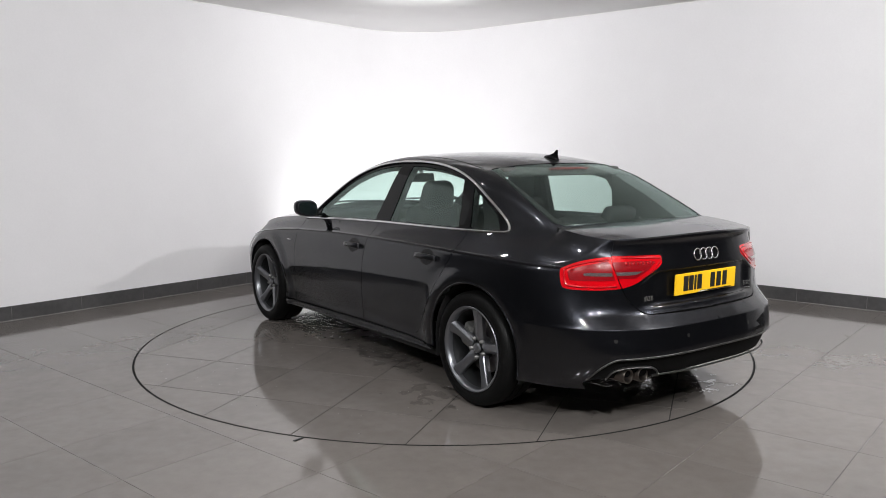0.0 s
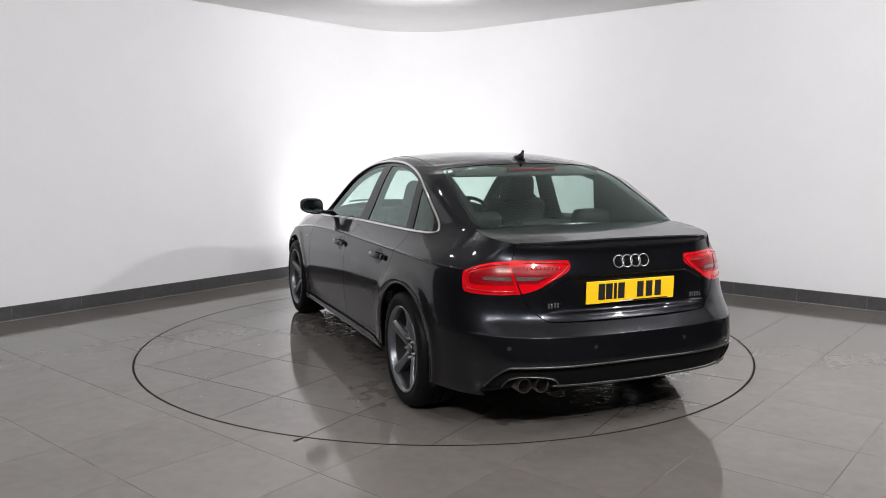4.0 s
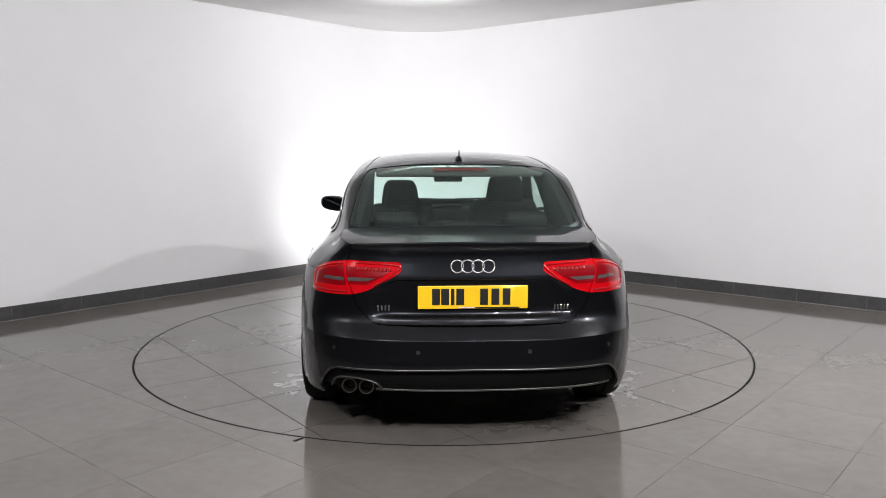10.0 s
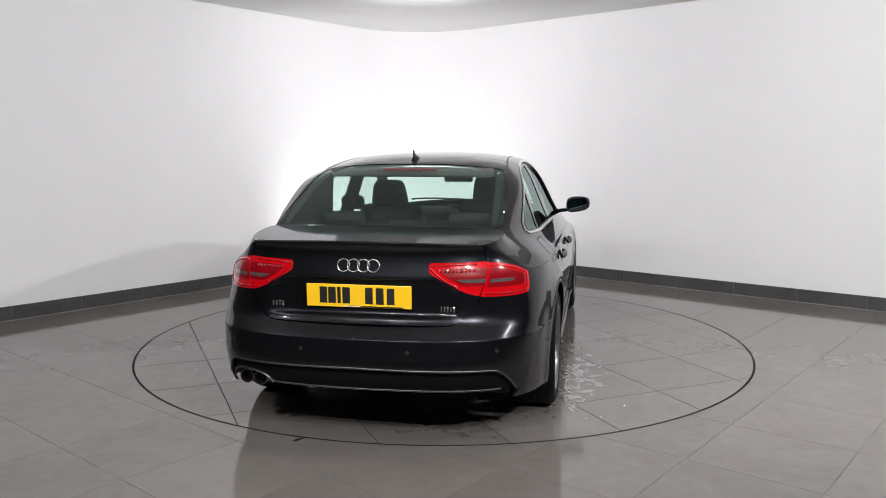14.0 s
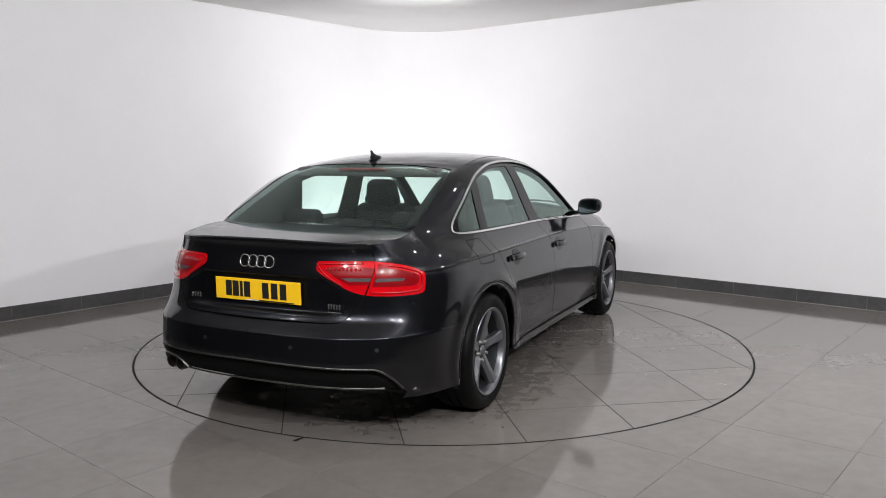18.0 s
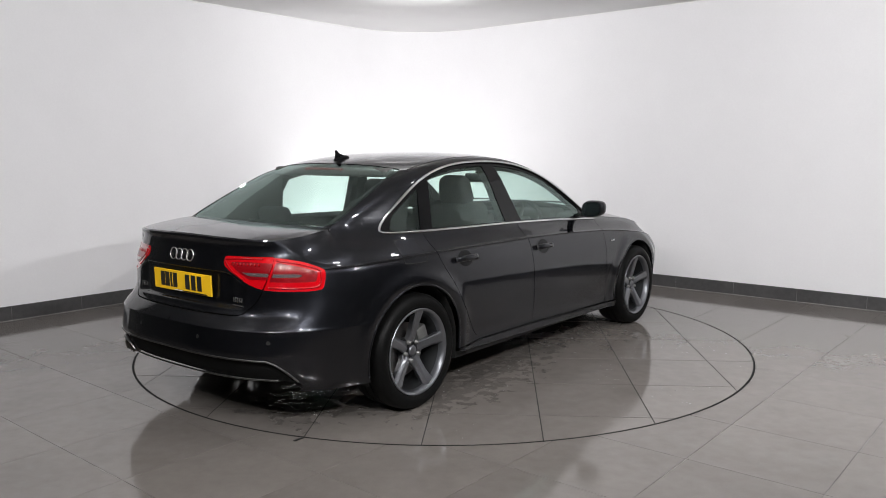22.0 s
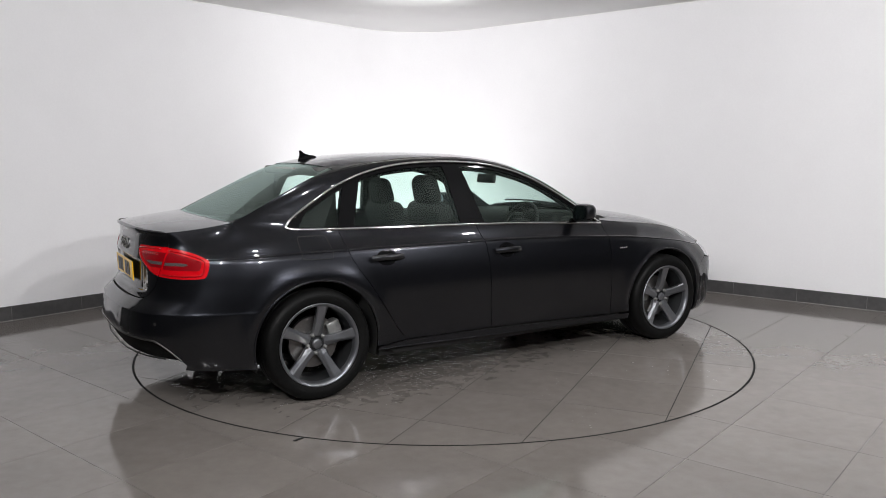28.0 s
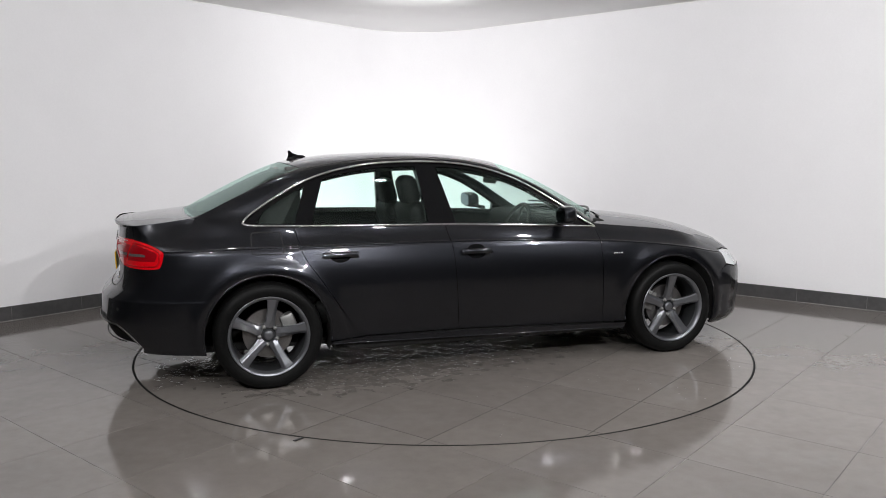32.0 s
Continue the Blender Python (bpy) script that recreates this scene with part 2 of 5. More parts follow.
WHITE_L, WHITE_R = 6.0, 8.6  # how far the white walls run from the corner


def wall_line(offset=0.0, arc=24):
    """The wall's line in plan, from the left wall's near end round the corner to the right wall's near end."""
    pts = [(UC - WHITE_L, VC + offset)]
    cu, cv, r = UC - R_FILLET, VC + R_FILLET, R_FILLET - offset
    for i in range(arc + 1):
        a = math.pi / 2 * i / arc
        pts.append((cu + r * math.sin(a), cv - r * math.cos(a)))
    pts.append((UC - offset, VC + WHITE_R))
    return [uv(*p) for p in pts]


def wall_strip(name, z0, z1, off_front, off_back, material, parent=None, label=""):
    a, b = wall_line(off_front), wall_line(off_back)
    n = len(a)
    verts = [(p[0], p[1], z0) for p in a] + [(p[0], p[1], z1) for p in a] + [(p[0], p[1], z0) for p in b] + [(p[0], p[1], z1) for p in b]
    faces = []
    for i in range(n - 1):
        faces += [(i, i + 1, n + i + 1, n + i), (2 * n + i + 1, 2 * n + i, 3 * n + i, 3 * n + i + 1),
                  (n + i, n + i + 1, 3 * n + i + 1, 3 * n + i), (i + 1, i, 2 * n + i, 2 * n + i + 1)]
    faces += [(0, n, 3 * n, 2 * n), (n - 1, 3 * n - 1, 4 * n - 1, 2 * n - 1)]
    ob = mesh_ob(name, verts, faces, material, parent, label, smooth=True)
    ob.data.set_sharp_from_angle(angle=radians(35))
    return ob


wall = wall_strip("wall_back", 0.0, HIGH + 0.1, 0.0, -0.15, WALL)
tagged(wall, "plain white painted wall with a rounded corner", "wall", kind="structure")
edge = wall_strip("ceiling_trim", HIGH - 0.012, HIGH - 0.002, 0.012, 0.001, TRIM)
tagged(edge, "thin white trim line where wall meets ceiling", "trim", kind="structure")
# unseen walls added to close the room, coloured dark as unlit space
for name, a, b in (("wall_side_left", (UC - WHITE_L, VC), (UC - LONG_L, VC)), ("wall_near_left", (UC - LONG_L, VC), (UC - LONG_L, VC + LONG_R)),
                   ("wall_near_right", (UC - LONG_L, VC + LONG_R), (UC, VC + LONG_R)), ("wall_side_right", (UC, VC + LONG_R), (UC, VC + WHITE_R))):
    p, q = Vector(uv(*a)), Vector(uv(*b))
    d = (q - p).normalized()
    nrm = Vector((d.y, -d.x, 0)) * 0.15
    w = mesh_ob(name, [p, q, q - nrm, p - nrm] + [v + Vector((0, 0, HIGH + 0.1)) for v in (p, q, q - nrm, p - nrm)],
                [(0, 1, 5, 4), (1, 2, 6, 5), (2, 3, 7, 6), (3, 0, 4, 7), (4, 5, 6, 7), (0, 3, 2, 1)], DIM_WALL)
    tagged(w, "plain unseen closing wall, dark grey in place of an unlit room", "wall", kind="structure")
c = [uv(UC - LONG_L - 0.2, VC - 0.2), uv(UC + 0.2, VC - 0.2), uv(UC + 0.2, VC + LONG_R + 0.2), uv(UC - LONG_L - 0.2, VC + LONG_R + 0.2)]
ceiling = mesh_ob("ceiling", [(p[0], p[1], HIGH) for p in c] + [(p[0], p[1], HIGH + 0.2) for p in c],
                  [(0, 1, 2, 3), (7, 6, 5, 4), (0, 4, 5, 1), (1, 5, 6, 2), (2, 6, 7, 3), (3, 7, 4, 0)], CEIL)
tagged(ceiling, "flat pale grey painted ceiling", "ceiling", kind="structure")

# ---- floor: slab, tiles round the turntable ----
R_TABLE, R_RING = 2.2295, 2.2445
slab = mesh_ob("floor", [(p[0], p[1], -0.0022) for p in c] + [(p[0], p[1], -0.2) for p in c],
               [(3, 2, 1, 0), (4, 5, 6, 7), (0, 1, 5, 4), (1, 2, 6, 5), (2, 3, 7, 6), (3, 0, 4, 7)], FLOOR_GROUT)
tagged(slab, "glossy grey-brown porcelain tile floor with thin joints", "floor", kind="structure")


def clip_poly(poly, inside, cut):
    out = []
    for i, p in enumerate(poly):
        q = poly[(i + 1) % len(poly)]
        if inside(p):
            out.append(p)
        if inside(p) != inside(q):
            out.append(cut(p, q))
    return out


def circle_cut(poly, r, keep_inside, fine=0.05):
    """Cuts a polygon by a circle round the origin; the cut follows the arc."""
    dense = []
    for i, p in enumerate(poly):
        q = poly[(i + 1) % len(poly)]
        k = max(1, int(math.dist(p, q) / fine))
        dense += [(p[0] + (q[0] - p[0]) * j / k, p[1] + (q[1] - p[1]) * j / k) for j in range(k)]
    ok = [(math.hypot(*p) < r) == keep_inside for p in dense]
    if all(ok):
        return poly
    if not any(ok):
        return None
    # rotate so that the kept run starts at 0
    n = len(dense)
    runs = [i for i in range(n) if ok[i] and not ok[i - 1]]
    if len(runs) != 1:
        return [p if k else (p[0] * r / math.hypot(*p), p[1] * r / math.hypot(*p)) for p, k in zip(dense, ok)]
    i0 = runs[0]
    kept = []
    i = i0
    while ok[i % n] and i < i0 + n:
        kept.append(dense[i % n])
        i += 1

    def meet(p, q):
        for _ in range(30):
            m = ((p[0] + q[0]) / 2, (p[1] + q[1]) / 2)
            if (math.hypot(*m) < r) == (math.hypot(*p) < r):
                p = m
            else:
                q = m
        return p
    end, start = meet(dense[(i - 1) % n], dense[i % n]), meet(dense[i0], dense[i0 - 1])
    a, b = math.atan2(end[1], end[0]), math.atan2(start[1], start[0])
    d = (b - a + math.pi) % (2 * math.pi) - math.pi
    k = max(2, int(abs(d) * r / 0.04))
    arc = [(r * math.cos(a + d * j / k), r * math.sin(a + d * j / k)) for j in range(k + 1)]
    # thin the straight runs
    slim = [p for j, p in enumerate(kept) if j in (0, len(kept) - 1) or abs((kept[j][0] - kept[j - 1][0]) * (kept[j + 1][1] - kept[j][1]) - (kept[j][1] - kept[j - 1][1]) * (kept[j + 1][0] - kept[j][0])) > 1e-9]
    return slim + arc


def tile_mesh(name, poly, parent, material=TILE, top=0.0, deep=0.012, bevel=0.0015):
    """One tile with a small worn arris."""
    area = sum(p[0] * q[1] - q[0] * p[1] for p, q in zip(poly, poly[1:] + poly[:1]))
    if abs(area) < 0.002:
        return None
    if area < 0:
        poly = poly[::-1]
    n = len(poly)
    cx, cy = sum(p[0] for p in poly) / n, sum(p[1] for p in poly) / n

    def inset(d):
        return [(p[0] + (cx - p[0]) * d / max(math.dist(p, (cx, cy)), 0.02), p[1] + (cy - p[1]) * d / max(math.dist(p, (cx, cy)), 0.02)) for p in poly]
    verts = [(x, y, top) for x, y in inset(bevel)] + [(x, y, top - bevel) for x, y in poly] + [(x, y, top - deep) for x, y in poly]
    faces = [tuple(range(n))]
    for i in range(n):
        j = (i + 1) % n
        faces += [(n + i, n + j, j, i), (2 * n + i, 2 * n + j, n + j, n + i)]
    return mesh_ob(name, verts, faces, material, parent)


PITCH, U0, V0, JOINT = 0.602, 0.078, 0.004, 0.0028


THIN = 0.0013  # half a joint of the fixed floor


def floor_tiles():
    whole = None
    for i in range(-16, 10):
        for j in range(-10, 18):
            u0, v0 = U0 + i * PITCH, V0 + j * PITCH
            u1, v1 = min(u0 + PITCH, UC), min(v0 + PITCH, VC + LONG_R)
            u0, v0 = max(u0, UC - LONG_L), max(v0, VC)
            if u1 - u0 < 0.03 or v1 - v0 < 0.03:
                continue
            q = [uv(u0 + THIN, v0 + THIN), uv(u1 - THIN, v0 + THIN), uv(u1 - THIN, v1 - THIN), uv(u0 + THIN, v1 - THIN)]
            q = [(p[0], p[1]) for p in q]
            poly = circle_cut(q, R_RING, False)
            if poly is None:
                continue
            if poly is q and abs(u1 - u0 - PITCH) < 1e-6 and abs(v1 - v0 - PITCH) < 1e-6:
                if whole is None:
                    whole = tile_mesh("tile", [(x - q[0][0], y - q[0][1]) for x, y in q], slab, deep=0.003, bevel=0.0007)
                    whole.location = (q[0][0], q[0][1], 0)
                else:
                    t = new("tile", whole.data)
                    t.location, t.parent = (q[0][0], q[0][1], 0), slab
            else:
                tile_mesh("tile", poly, slab, deep=0.003, bevel=0.0007)


def skirting():
    """Skirting tiles, each 0.6 m long, along both walls and round the corner."""
    pts = [Vector(p) for p in wall_line(0.0, arc=60)]
    cum = [0.0]
    for a, b in zip(pts, pts[1:]):
        cum.append(cum[-1] + (b - a).length)

    def at(s):
        for k in range(len(pts) - 1):
            if s <= cum[k + 1] or k == len(pts) - 2:
                d = (pts[k + 1] - pts[k]).normalized()
                return pts[k] + d * (s - cum[k]), Vector((-d.y, d.x, 0)) * -1
    root = empty("baseboard")
    tagged(root, "low dark grey tile skirting with thin upright joints", "skirting", kind="structure")
    start = 0.26
    count = int(cum[-1] / PITCH)
    for k in range(count):
        s0, s1 = start + k * PITCH + 0.0015, start + (k + 1) * PITCH - 0.0015
        steps = 8
        verts, faces = [], []
        for m in range(steps + 1):
            p, nn = at(s0 + (s1 - s0) * m / steps)
            for off, z in ((0.001, 0.0), (0.012, 0.0), (0.012, 0.122), (0.010, 0.125), (0.001, 0.125)):
                verts.append((p.x + nn.x * off, p.y + nn.y * off, z))
        for m in range(steps):
            for e in range(4):
                a = m * 5 + e
                faces.append((a, a + 1, a + 6, a + 5))
        faces += [(0, 4, 3, 2, 1), tuple(range(steps * 5, steps * 5 + 5))]
        mesh_ob("tile", verts, faces, SKIRT, root)
    back = wall_strip("skirting_joint", 0.0, 0.123, 0.0095, 0.001, CAULK)
    tagged(back, "pale grey grout in the upright skirting joints", "grout", kind="structure")
    bead = wall_strip("caulk_line", 0.0, 0.004, 0.0165, 0.0125, CAULK)
    tagged(bead, "thin grey sealant line along the skirting", "sealant", kind="structure")


# ---- the turntable ----
TURN0, RATE = 36.17, -3.3837  # the car's heading at the start, left of straight away, and degrees a second
DRIFT = ((0, 0.08), (4, 0.12), (8, 0.0), (12, -0.10), (16, -0.22), (20, -0.20), (24, -0.10), (28, 0.08), (32, 0.25))


def heading(t, drift):
    return TURN0 - 0.07 + RATE * t + drift + 90


turntable = empty("turntable")
tagged(turntable, "round revolving floor platform with grey-brown tiles and a dark rim gap", "turntable")


def table_tiles():
    a = radians(34.5)
    uu, vv = Vector((math.cos(a), math.sin(a))), Vector((-math.sin(a), math.cos(a)))
    for i in range(-5, 5):
        for j in range(-5, 5):
            u0, v0 = 0.046 + i * PITCH, -0.045 + j * PITCH
            q = [uu * (u0 + x) + vv * (v0 + y) for x, y in ((JOINT, JOINT), (PITCH - JOINT, JOINT), (PITCH - JOINT, PITCH - JOINT), (JOINT, PITCH - JOINT))]
            q = [(p.x, p.y) for p in q]
            poly = circle_cut(q, R_TABLE, True)
            if poly is None:
                continue
            tile_mesh("tile", poly, turntable, deep=0.008, bevel=0.0005)
    n = 128
    verts = [(R_TABLE * math.cos(2 * math.pi * k / n), R_TABLE * math.sin(2 * math.pi * k / n), z) for z in (-0.0016, -0.011) for k in range(n)]
    faces = [tuple(range(n)), tuple(range(n, 2 * n))[::-1]] + [(k, n + k, n + (k + 1) % n, (k + 1) % n) for k in range(n)]
    mesh_ob("deck", verts, faces, GROUT, turntable)
    # black strip laid in the rim gap, the gap's shade put into its colour
    v, f = lathe([(R_TABLE - 0.004, -0.010), (R_TABLE - 0.001, -0.0006), (R_TABLE + 0.004, -0.0012), (R_RING - 0.001, -0.0014), (R_RING - 0.0006, -0.010)], 160)
    mesh_ob("rim", [(x, z, y) for x, y, z in v], f, RIM_GAP, turntable, "black strip filling the rim gap in place of its shade")


def tape_mark():
    bm = box(-0.028, -0.007, 0.0, 0.028, 0.007, 0.003, 0.001)
    ob = part("tape_mark", bm, TAPE, None)
    ob.matrix_basis = pose(-0.727, -2.158, 0.001, 0, 0, 52)
    tagged(ob, "short black tape mark beside the turntable rim", "tape")


# ---- the car: x forward, y left, z up; origin on the ground midway between the axles ----
def smooth_curve(keys):
    """A monotone cubic through (x, value) keys; holds its ends' slope flat."""
    k = np.array(sorted(keys), float)
    x, v = k[:, 0], k[:, 1]
    h, d = np.diff(x), np.diff(v) / np.diff(x)
    m = np.zeros(len(x))
    for i in range(1, len(x) - 1):
        if d[i - 1] * d[i] > 0:
            w1, w2 = 2 * h[i] + h[i - 1], h[i] + 2 * h[i - 1]
            m[i] = (w1 + w2) / (w1 / d[i - 1] + w2 / d[i])
    m[0], m[-1] = d[0], d[-1]

    def f(q):
        q = np.asarray(q, float)
        i = np.clip(np.searchsorted(x, q) - 1, 0, len(x) - 2)
        t = (np.clip(q, x[0], x[-1]) - x[i]) / h[i]
        t2, t3 = t * t, t * t * t
        r = (2 * t3 - 3 * t2 + 1) * v[i] + (t3 - 2 * t2 + t) * h[i] * m[i] + (3 * t2 - 2 * t3) * v[i + 1] + (t3 - t2) * h[i] * m[i + 1]
        return r + np.where(q < x[0], (q - x[0]) * m[0], 0) + np.where(q > x[-1], (q - x[-1]) * m[-1], 0)
    return f


def softened(f, lo, hi, sigma, keep=None):
    """The same curve with its kinks eased; keep = (place, width) stays as it is."""
    h = sigma / 24
    x = np.arange(lo - 4 * sigma, hi + 4 * sigma, h)
    k = np.exp(-0.5 * (np.arange(-72, 73) / 24) ** 2)
    raw = f(x)
    v = np.convolve(np.pad(raw, 72, mode="reflect", reflect_type="odd"), k / k.sum(), "valid")
    if keep:
        w = np.exp(-((x - keep[0]) / keep[1]) ** 2)
        v = v * (1 - w) + raw * w

    def g(q):
        return np.interp(q, x, v)
    return g


def step01(t):
    t = np.clip(t, 0, 1)
    return t * t * (3 - 2 * t)


# outline of the body in plan, half, from the tail's centre to the nose's centre
def plan_outline():
    th = np.linspace(0, math.pi / 2, 900)
    xr = -1.2 - 1.2 * np.cos(th) ** (2 / 5.0)
    yr = 0.913 * np.sin(th) ** (2 / 2.9)
    xm = np.linspace(-1.2, 1.0, 600)[1:-1]
    ym = 0.913 - 0.013 * step01((xm + 1.2) / 2.2)
    xf = 1.0 + 1.283 * np.sin(th) ** (2 / 4.9)
    yf = 0.90 * np.cos(th) ** (2 / 2.8)
    x, y = np.concatenate([xr, xm, xf]), np.concatenate([yr, ym, yf])
    s = np.concatenate([[0], np.cumsum(np.hypot(np.diff(x), np.diff(y)))])
    g = np.linspace(0, s[-1], 3000)
    x, y = np.interp(g, s, x), np.interp(g, s, y)
    ker = np.ones(41) / 41  # ease the joins
    xp, yp = np.pad(x, 20, mode="reflect", reflect_type="odd"), np.pad(y, 20, mode="edge")
    yp[:20] = -y[1:21][::-1]
    yp[-20:] = -y[-21:-1][::-1]
    xp[:20] = x[1:21][::-1]
    xp[-20:] = x[-21:-1][::-1]
    return g, np.convolve(xp, ker, "valid"), np.convolve(yp, ker, "valid")


S_N, X_N, Y_N = plan_outline()
S_END = S_N[-1]
crease = smooth_curve([(-2.3, 0.850), (-1.99, 0.856), (-1.2, 0.866), (-0.24, 0.863), (0.83, 0.828), (1.4, 0.775), (1.83, 0.712), (2.2, 0.66)])
# half width over height, as a share of the plan outline
mid_share = smooth_curve([(0.15, 0.90), (0.19, 0.955), (0.24, 0.972), (0.31, 0.968), (0.355, 0.971), (0.385, 0.976), (0.46, 0.985), (0.54, 0.9905), (0.62, 0.9925), (0.69, 0.9895), (0.75, 0.9805), (0.81, 0.9650), (0.846, 0.9545), (0.856, 0.9500), (0.862, 0.9540), (0.868, 0.942), (0.89, 0.914), (0.93, 0.875), (0.975, 0.845),
                          (1.05, 0.808), (1.15, 0.764), (1.25, 0.719), (1.33, 0.670), (1.38, 0.628), (1.45, 0.53)])
rear_share = smooth_curve([(0.15, 0.93), (0.24, 0.951), (0.33, 0.957), (0.48, 0.960), (0.62, 0.962), (0.74, 0.955), (0.82, 0.942), (0.846, 0.9355), (0.856, 0.9310), (0.862, 0.9350), (0.869, 0.925), (0.89, 0.907), (0.93, 0.862), (0.965, 0.800),
                           (1.0, 0.742), (1.03, 0.704), (1.10, 0.675), (1.20, 0.643), (1.30, 0.612), (1.36, 0.590), (1.45, 0.53)])
tail_share = smooth_curve([(0.15, 0.93), (0.24, 0.951), (0.33, 0.957), (0.48, 0.960), (0.62, 0.962), (0.74, 0.955), (0.82, 0.942), (0.846, 0.9355), (0.87, 0.924), (0.89, 0.907), (0.91, 0.888), (0.94, 0.876), (1.0, 0.864), (1.05, 0.852), (1.2, 0.80), (1.45, 0.70)])
mid_share, rear_share = (softened(f, 0.12, 1.5, 0.014, (0.857, 0.022)) for f in (mid_share, rear_share))
# how far the tail and the nose stand back from the outline, over height
tail = smooth_curve([(0.15, 0.22), (0.22, 0.115), (0.29, 0.056), (0.34, 0.027), (0.39, 0.009), (0.42, 0.001), (0.435, 0.0), (0.50, 0.008), (0.550, 0.0145), (0.5565, 0.0155), (0.564, 0.022), (0.59, 0.049), (0.607, 0.068), (0.625, 0.086), (0.66, 0.101), (0.70, 0.106),
                     (0.80, 0.108), (0.832, 0.109), (0.87, 0.1165), (0.91, 0.124), (0.945, 0.128), (0.965, 0.126), (0.985, 0.118), (1.0, 0.109), (1.012, 0.102), (1.03, 0.097), (1.05, 0.095), (1.3, 0.16)])
# the corner is smoother than the tail's middle and leans forward over the lamps
tail_side = smooth_curve([(0.15, 0.20), (0.22, 0.095), (0.29, 0.052), (0.34, 0.036), (0.40, 0.024), (0.44, 0.018), (0.50, 0.019), (0.550, 0.024), (0.5565, 0.025), (0.564, 0.031), (0.60, 0.050), (0.66, 0.076), (0.72, 0.096), (0.80, 0.110), (0.87, 0.115), (0.95, 0.121), (1.06, 0.128), (1.3, 0.15)])
# the broad recess between the lamps, with a sharp upper edge and a ledge below
recess_edge = smooth_curve([(0.0, 0.830), (0.365, 0.830), (0.40, 0.822), (0.45, 0.799), (0.53, 0.757), (0.6, 0.735)])
recess_low = smooth_curve([(0.5, 0.0), (0.641, 0.0), (0.646, 0.08), (0.660, 0.86), (0.668, 1.0), (0.70, 1.0), (1.2, 0.8)])
nose = smooth_curve([(0.15, -0.07), (0.22, -0.018), (0.30, -0.004), (0.45, 0.0), (0.56, -0.012), (0.64, -0.045), (0.70, -0.09), (0.78, -0.20), (0.9, -0.42)])


# the tail's upper edge runs on from the boot lip, over the lamps, down to the shoulder crease
edge_line = smooth_curve([(0.60, 1.0), (0.68, 0.990), (0.74, 0.968), (0.82, 0.928), (0.90, 0.888), (0.96, 0.868), (1.10, 0.860), (1.4, 0.860)])


def side(s, z):
    """The body's flank, tail and nose: a point for each place along the outline and height."""
    s, z = np.asarray(s, float), np.asarray(z, float)
    x, y = np.interp(s, S_N, X_N), np.interp(s, S_N, Y_N)
    c = crease(x)
    q = np.where(z < 0.5, z, np.where(z < c, 0.5 + (z - 0.5) * 0.366 / (c - 0.5), 0.866 + (z - c)))
    w = step01((-1.15 - x) / 0.75)
    k = mid_share(q) * (1 - w) + rear_share(q) * w
    w = step01((1.12 - s) / 0.40)
    k = k * (1 - w) + tail_share(z) * w
    # flared arches
    for cx in (-1.404, 1.404):
        d = np.hypot(x - cx, z - 0.325)
        k = k + 0.012 * np.exp(-((d - 0.415) / 0.050) ** 2) * (z > 0.1) * (1 - step01((z - 0.72) / 0.12))
    # the rear bumper stands proud below its joint
    k = k + 0.0015 * (1 - step01((z - 0.550) / 0.010)) * step01((-1.70 - x) / 0.12) * step01((s - 0.70) / 0.2) * step01((z - 0.34) / 0.14)
    wr, wf = step01((-1.60 - x) / 0.50), step01((x - 1.55) / 0.5)
    high = step01((z - 0.80) / 0.10)
    e = step01((s - 0.66) / 0.30) * (1 - high) + step01((s - 0.655) / 0.13) * high
    over = z - edge_line(s)
    back = tail(z) * (1 - e) + tail_side(z) * e + 0.85 * 0.5 * (over + np.sqrt(over * over + 0.006 ** 2)) * step01((s - 0.65) / 0.06) * step01((1.30 - s) / 0.45)
    inset = 0.021 * recess_low(z) * step01((recess_edge(s) - z) / 0.009) * step01((0.52 - s) / 0.14)
    return np.stack([x + wr * back + wf * nose(z) + inset, y * k, z], -1)


def side_normal(s, z):
    h = 0.0015
    a, b = side(s + h, z) - side(s - h, z), side(s, z + h) - side(s, z - h)
    n = np.cross(b, a)
    return n / np.linalg.norm(n, axis=-1, keepdims=True)


cabin_mid = smooth_curve([(1.25, 0.878), (1.05, 0.992), (0.7, 1.184), (0.42, 1.314), (0.25, 1.366), (0.05, 1.399), (-0.2, 1.420), (-0.5, 1.426), (-0.8, 1.416), (-1.05, 1.391), (-1.24, 1.352), (-1.5, 1.238), (-1.8, 1.078), (-2.0, 0.965)])
cabin_drop = smooth_curve([(-1.9, 0.045), (-1.5, 0.06), (-1.15, 0.062), (-0.4, 0.055), (0.0, 0.075), (0.3, 0.12), (0.8, 0.175), (1.1, 0.19)])
cabin_wide = smooth_curve([(-1.9, 0.645), (-1.15, 0.58), (-0.4, 0.618), (0.2, 0.665), (0.8, 0.725), (1.1, 0.74)])
deck_mid = smooth_curve([(-1.3, 1.056), (-1.78, 1.044), (-2.05, 1.026), (-2.2, 1.011), (-2.32, 1.000)])
deck_drop = smooth_curve([(-2.3, 0.038), (-2.0, 0.020), (-1.78, 0.012), (-1.3, 0.012)])
bonnet_mid = smooth_curve([(0.8, 1.006), (1.05, 0.984), (1.4, 0.948), (1.75, 0.895), (1.98, 0.832), (2.12, 0.765), (2.22, 0.66)])

cabin_mid, cabin_drop, cabin_wide, bonnet_mid = softened(cabin_mid, -2.2, 1.5, 0.035), softened(cabin_drop, -2.2, 1.5, 0.05), softened(cabin_wide, -2.2, 1.5, 0.05), softened(bonnet_mid, 0.3, 2.35, 0.035)


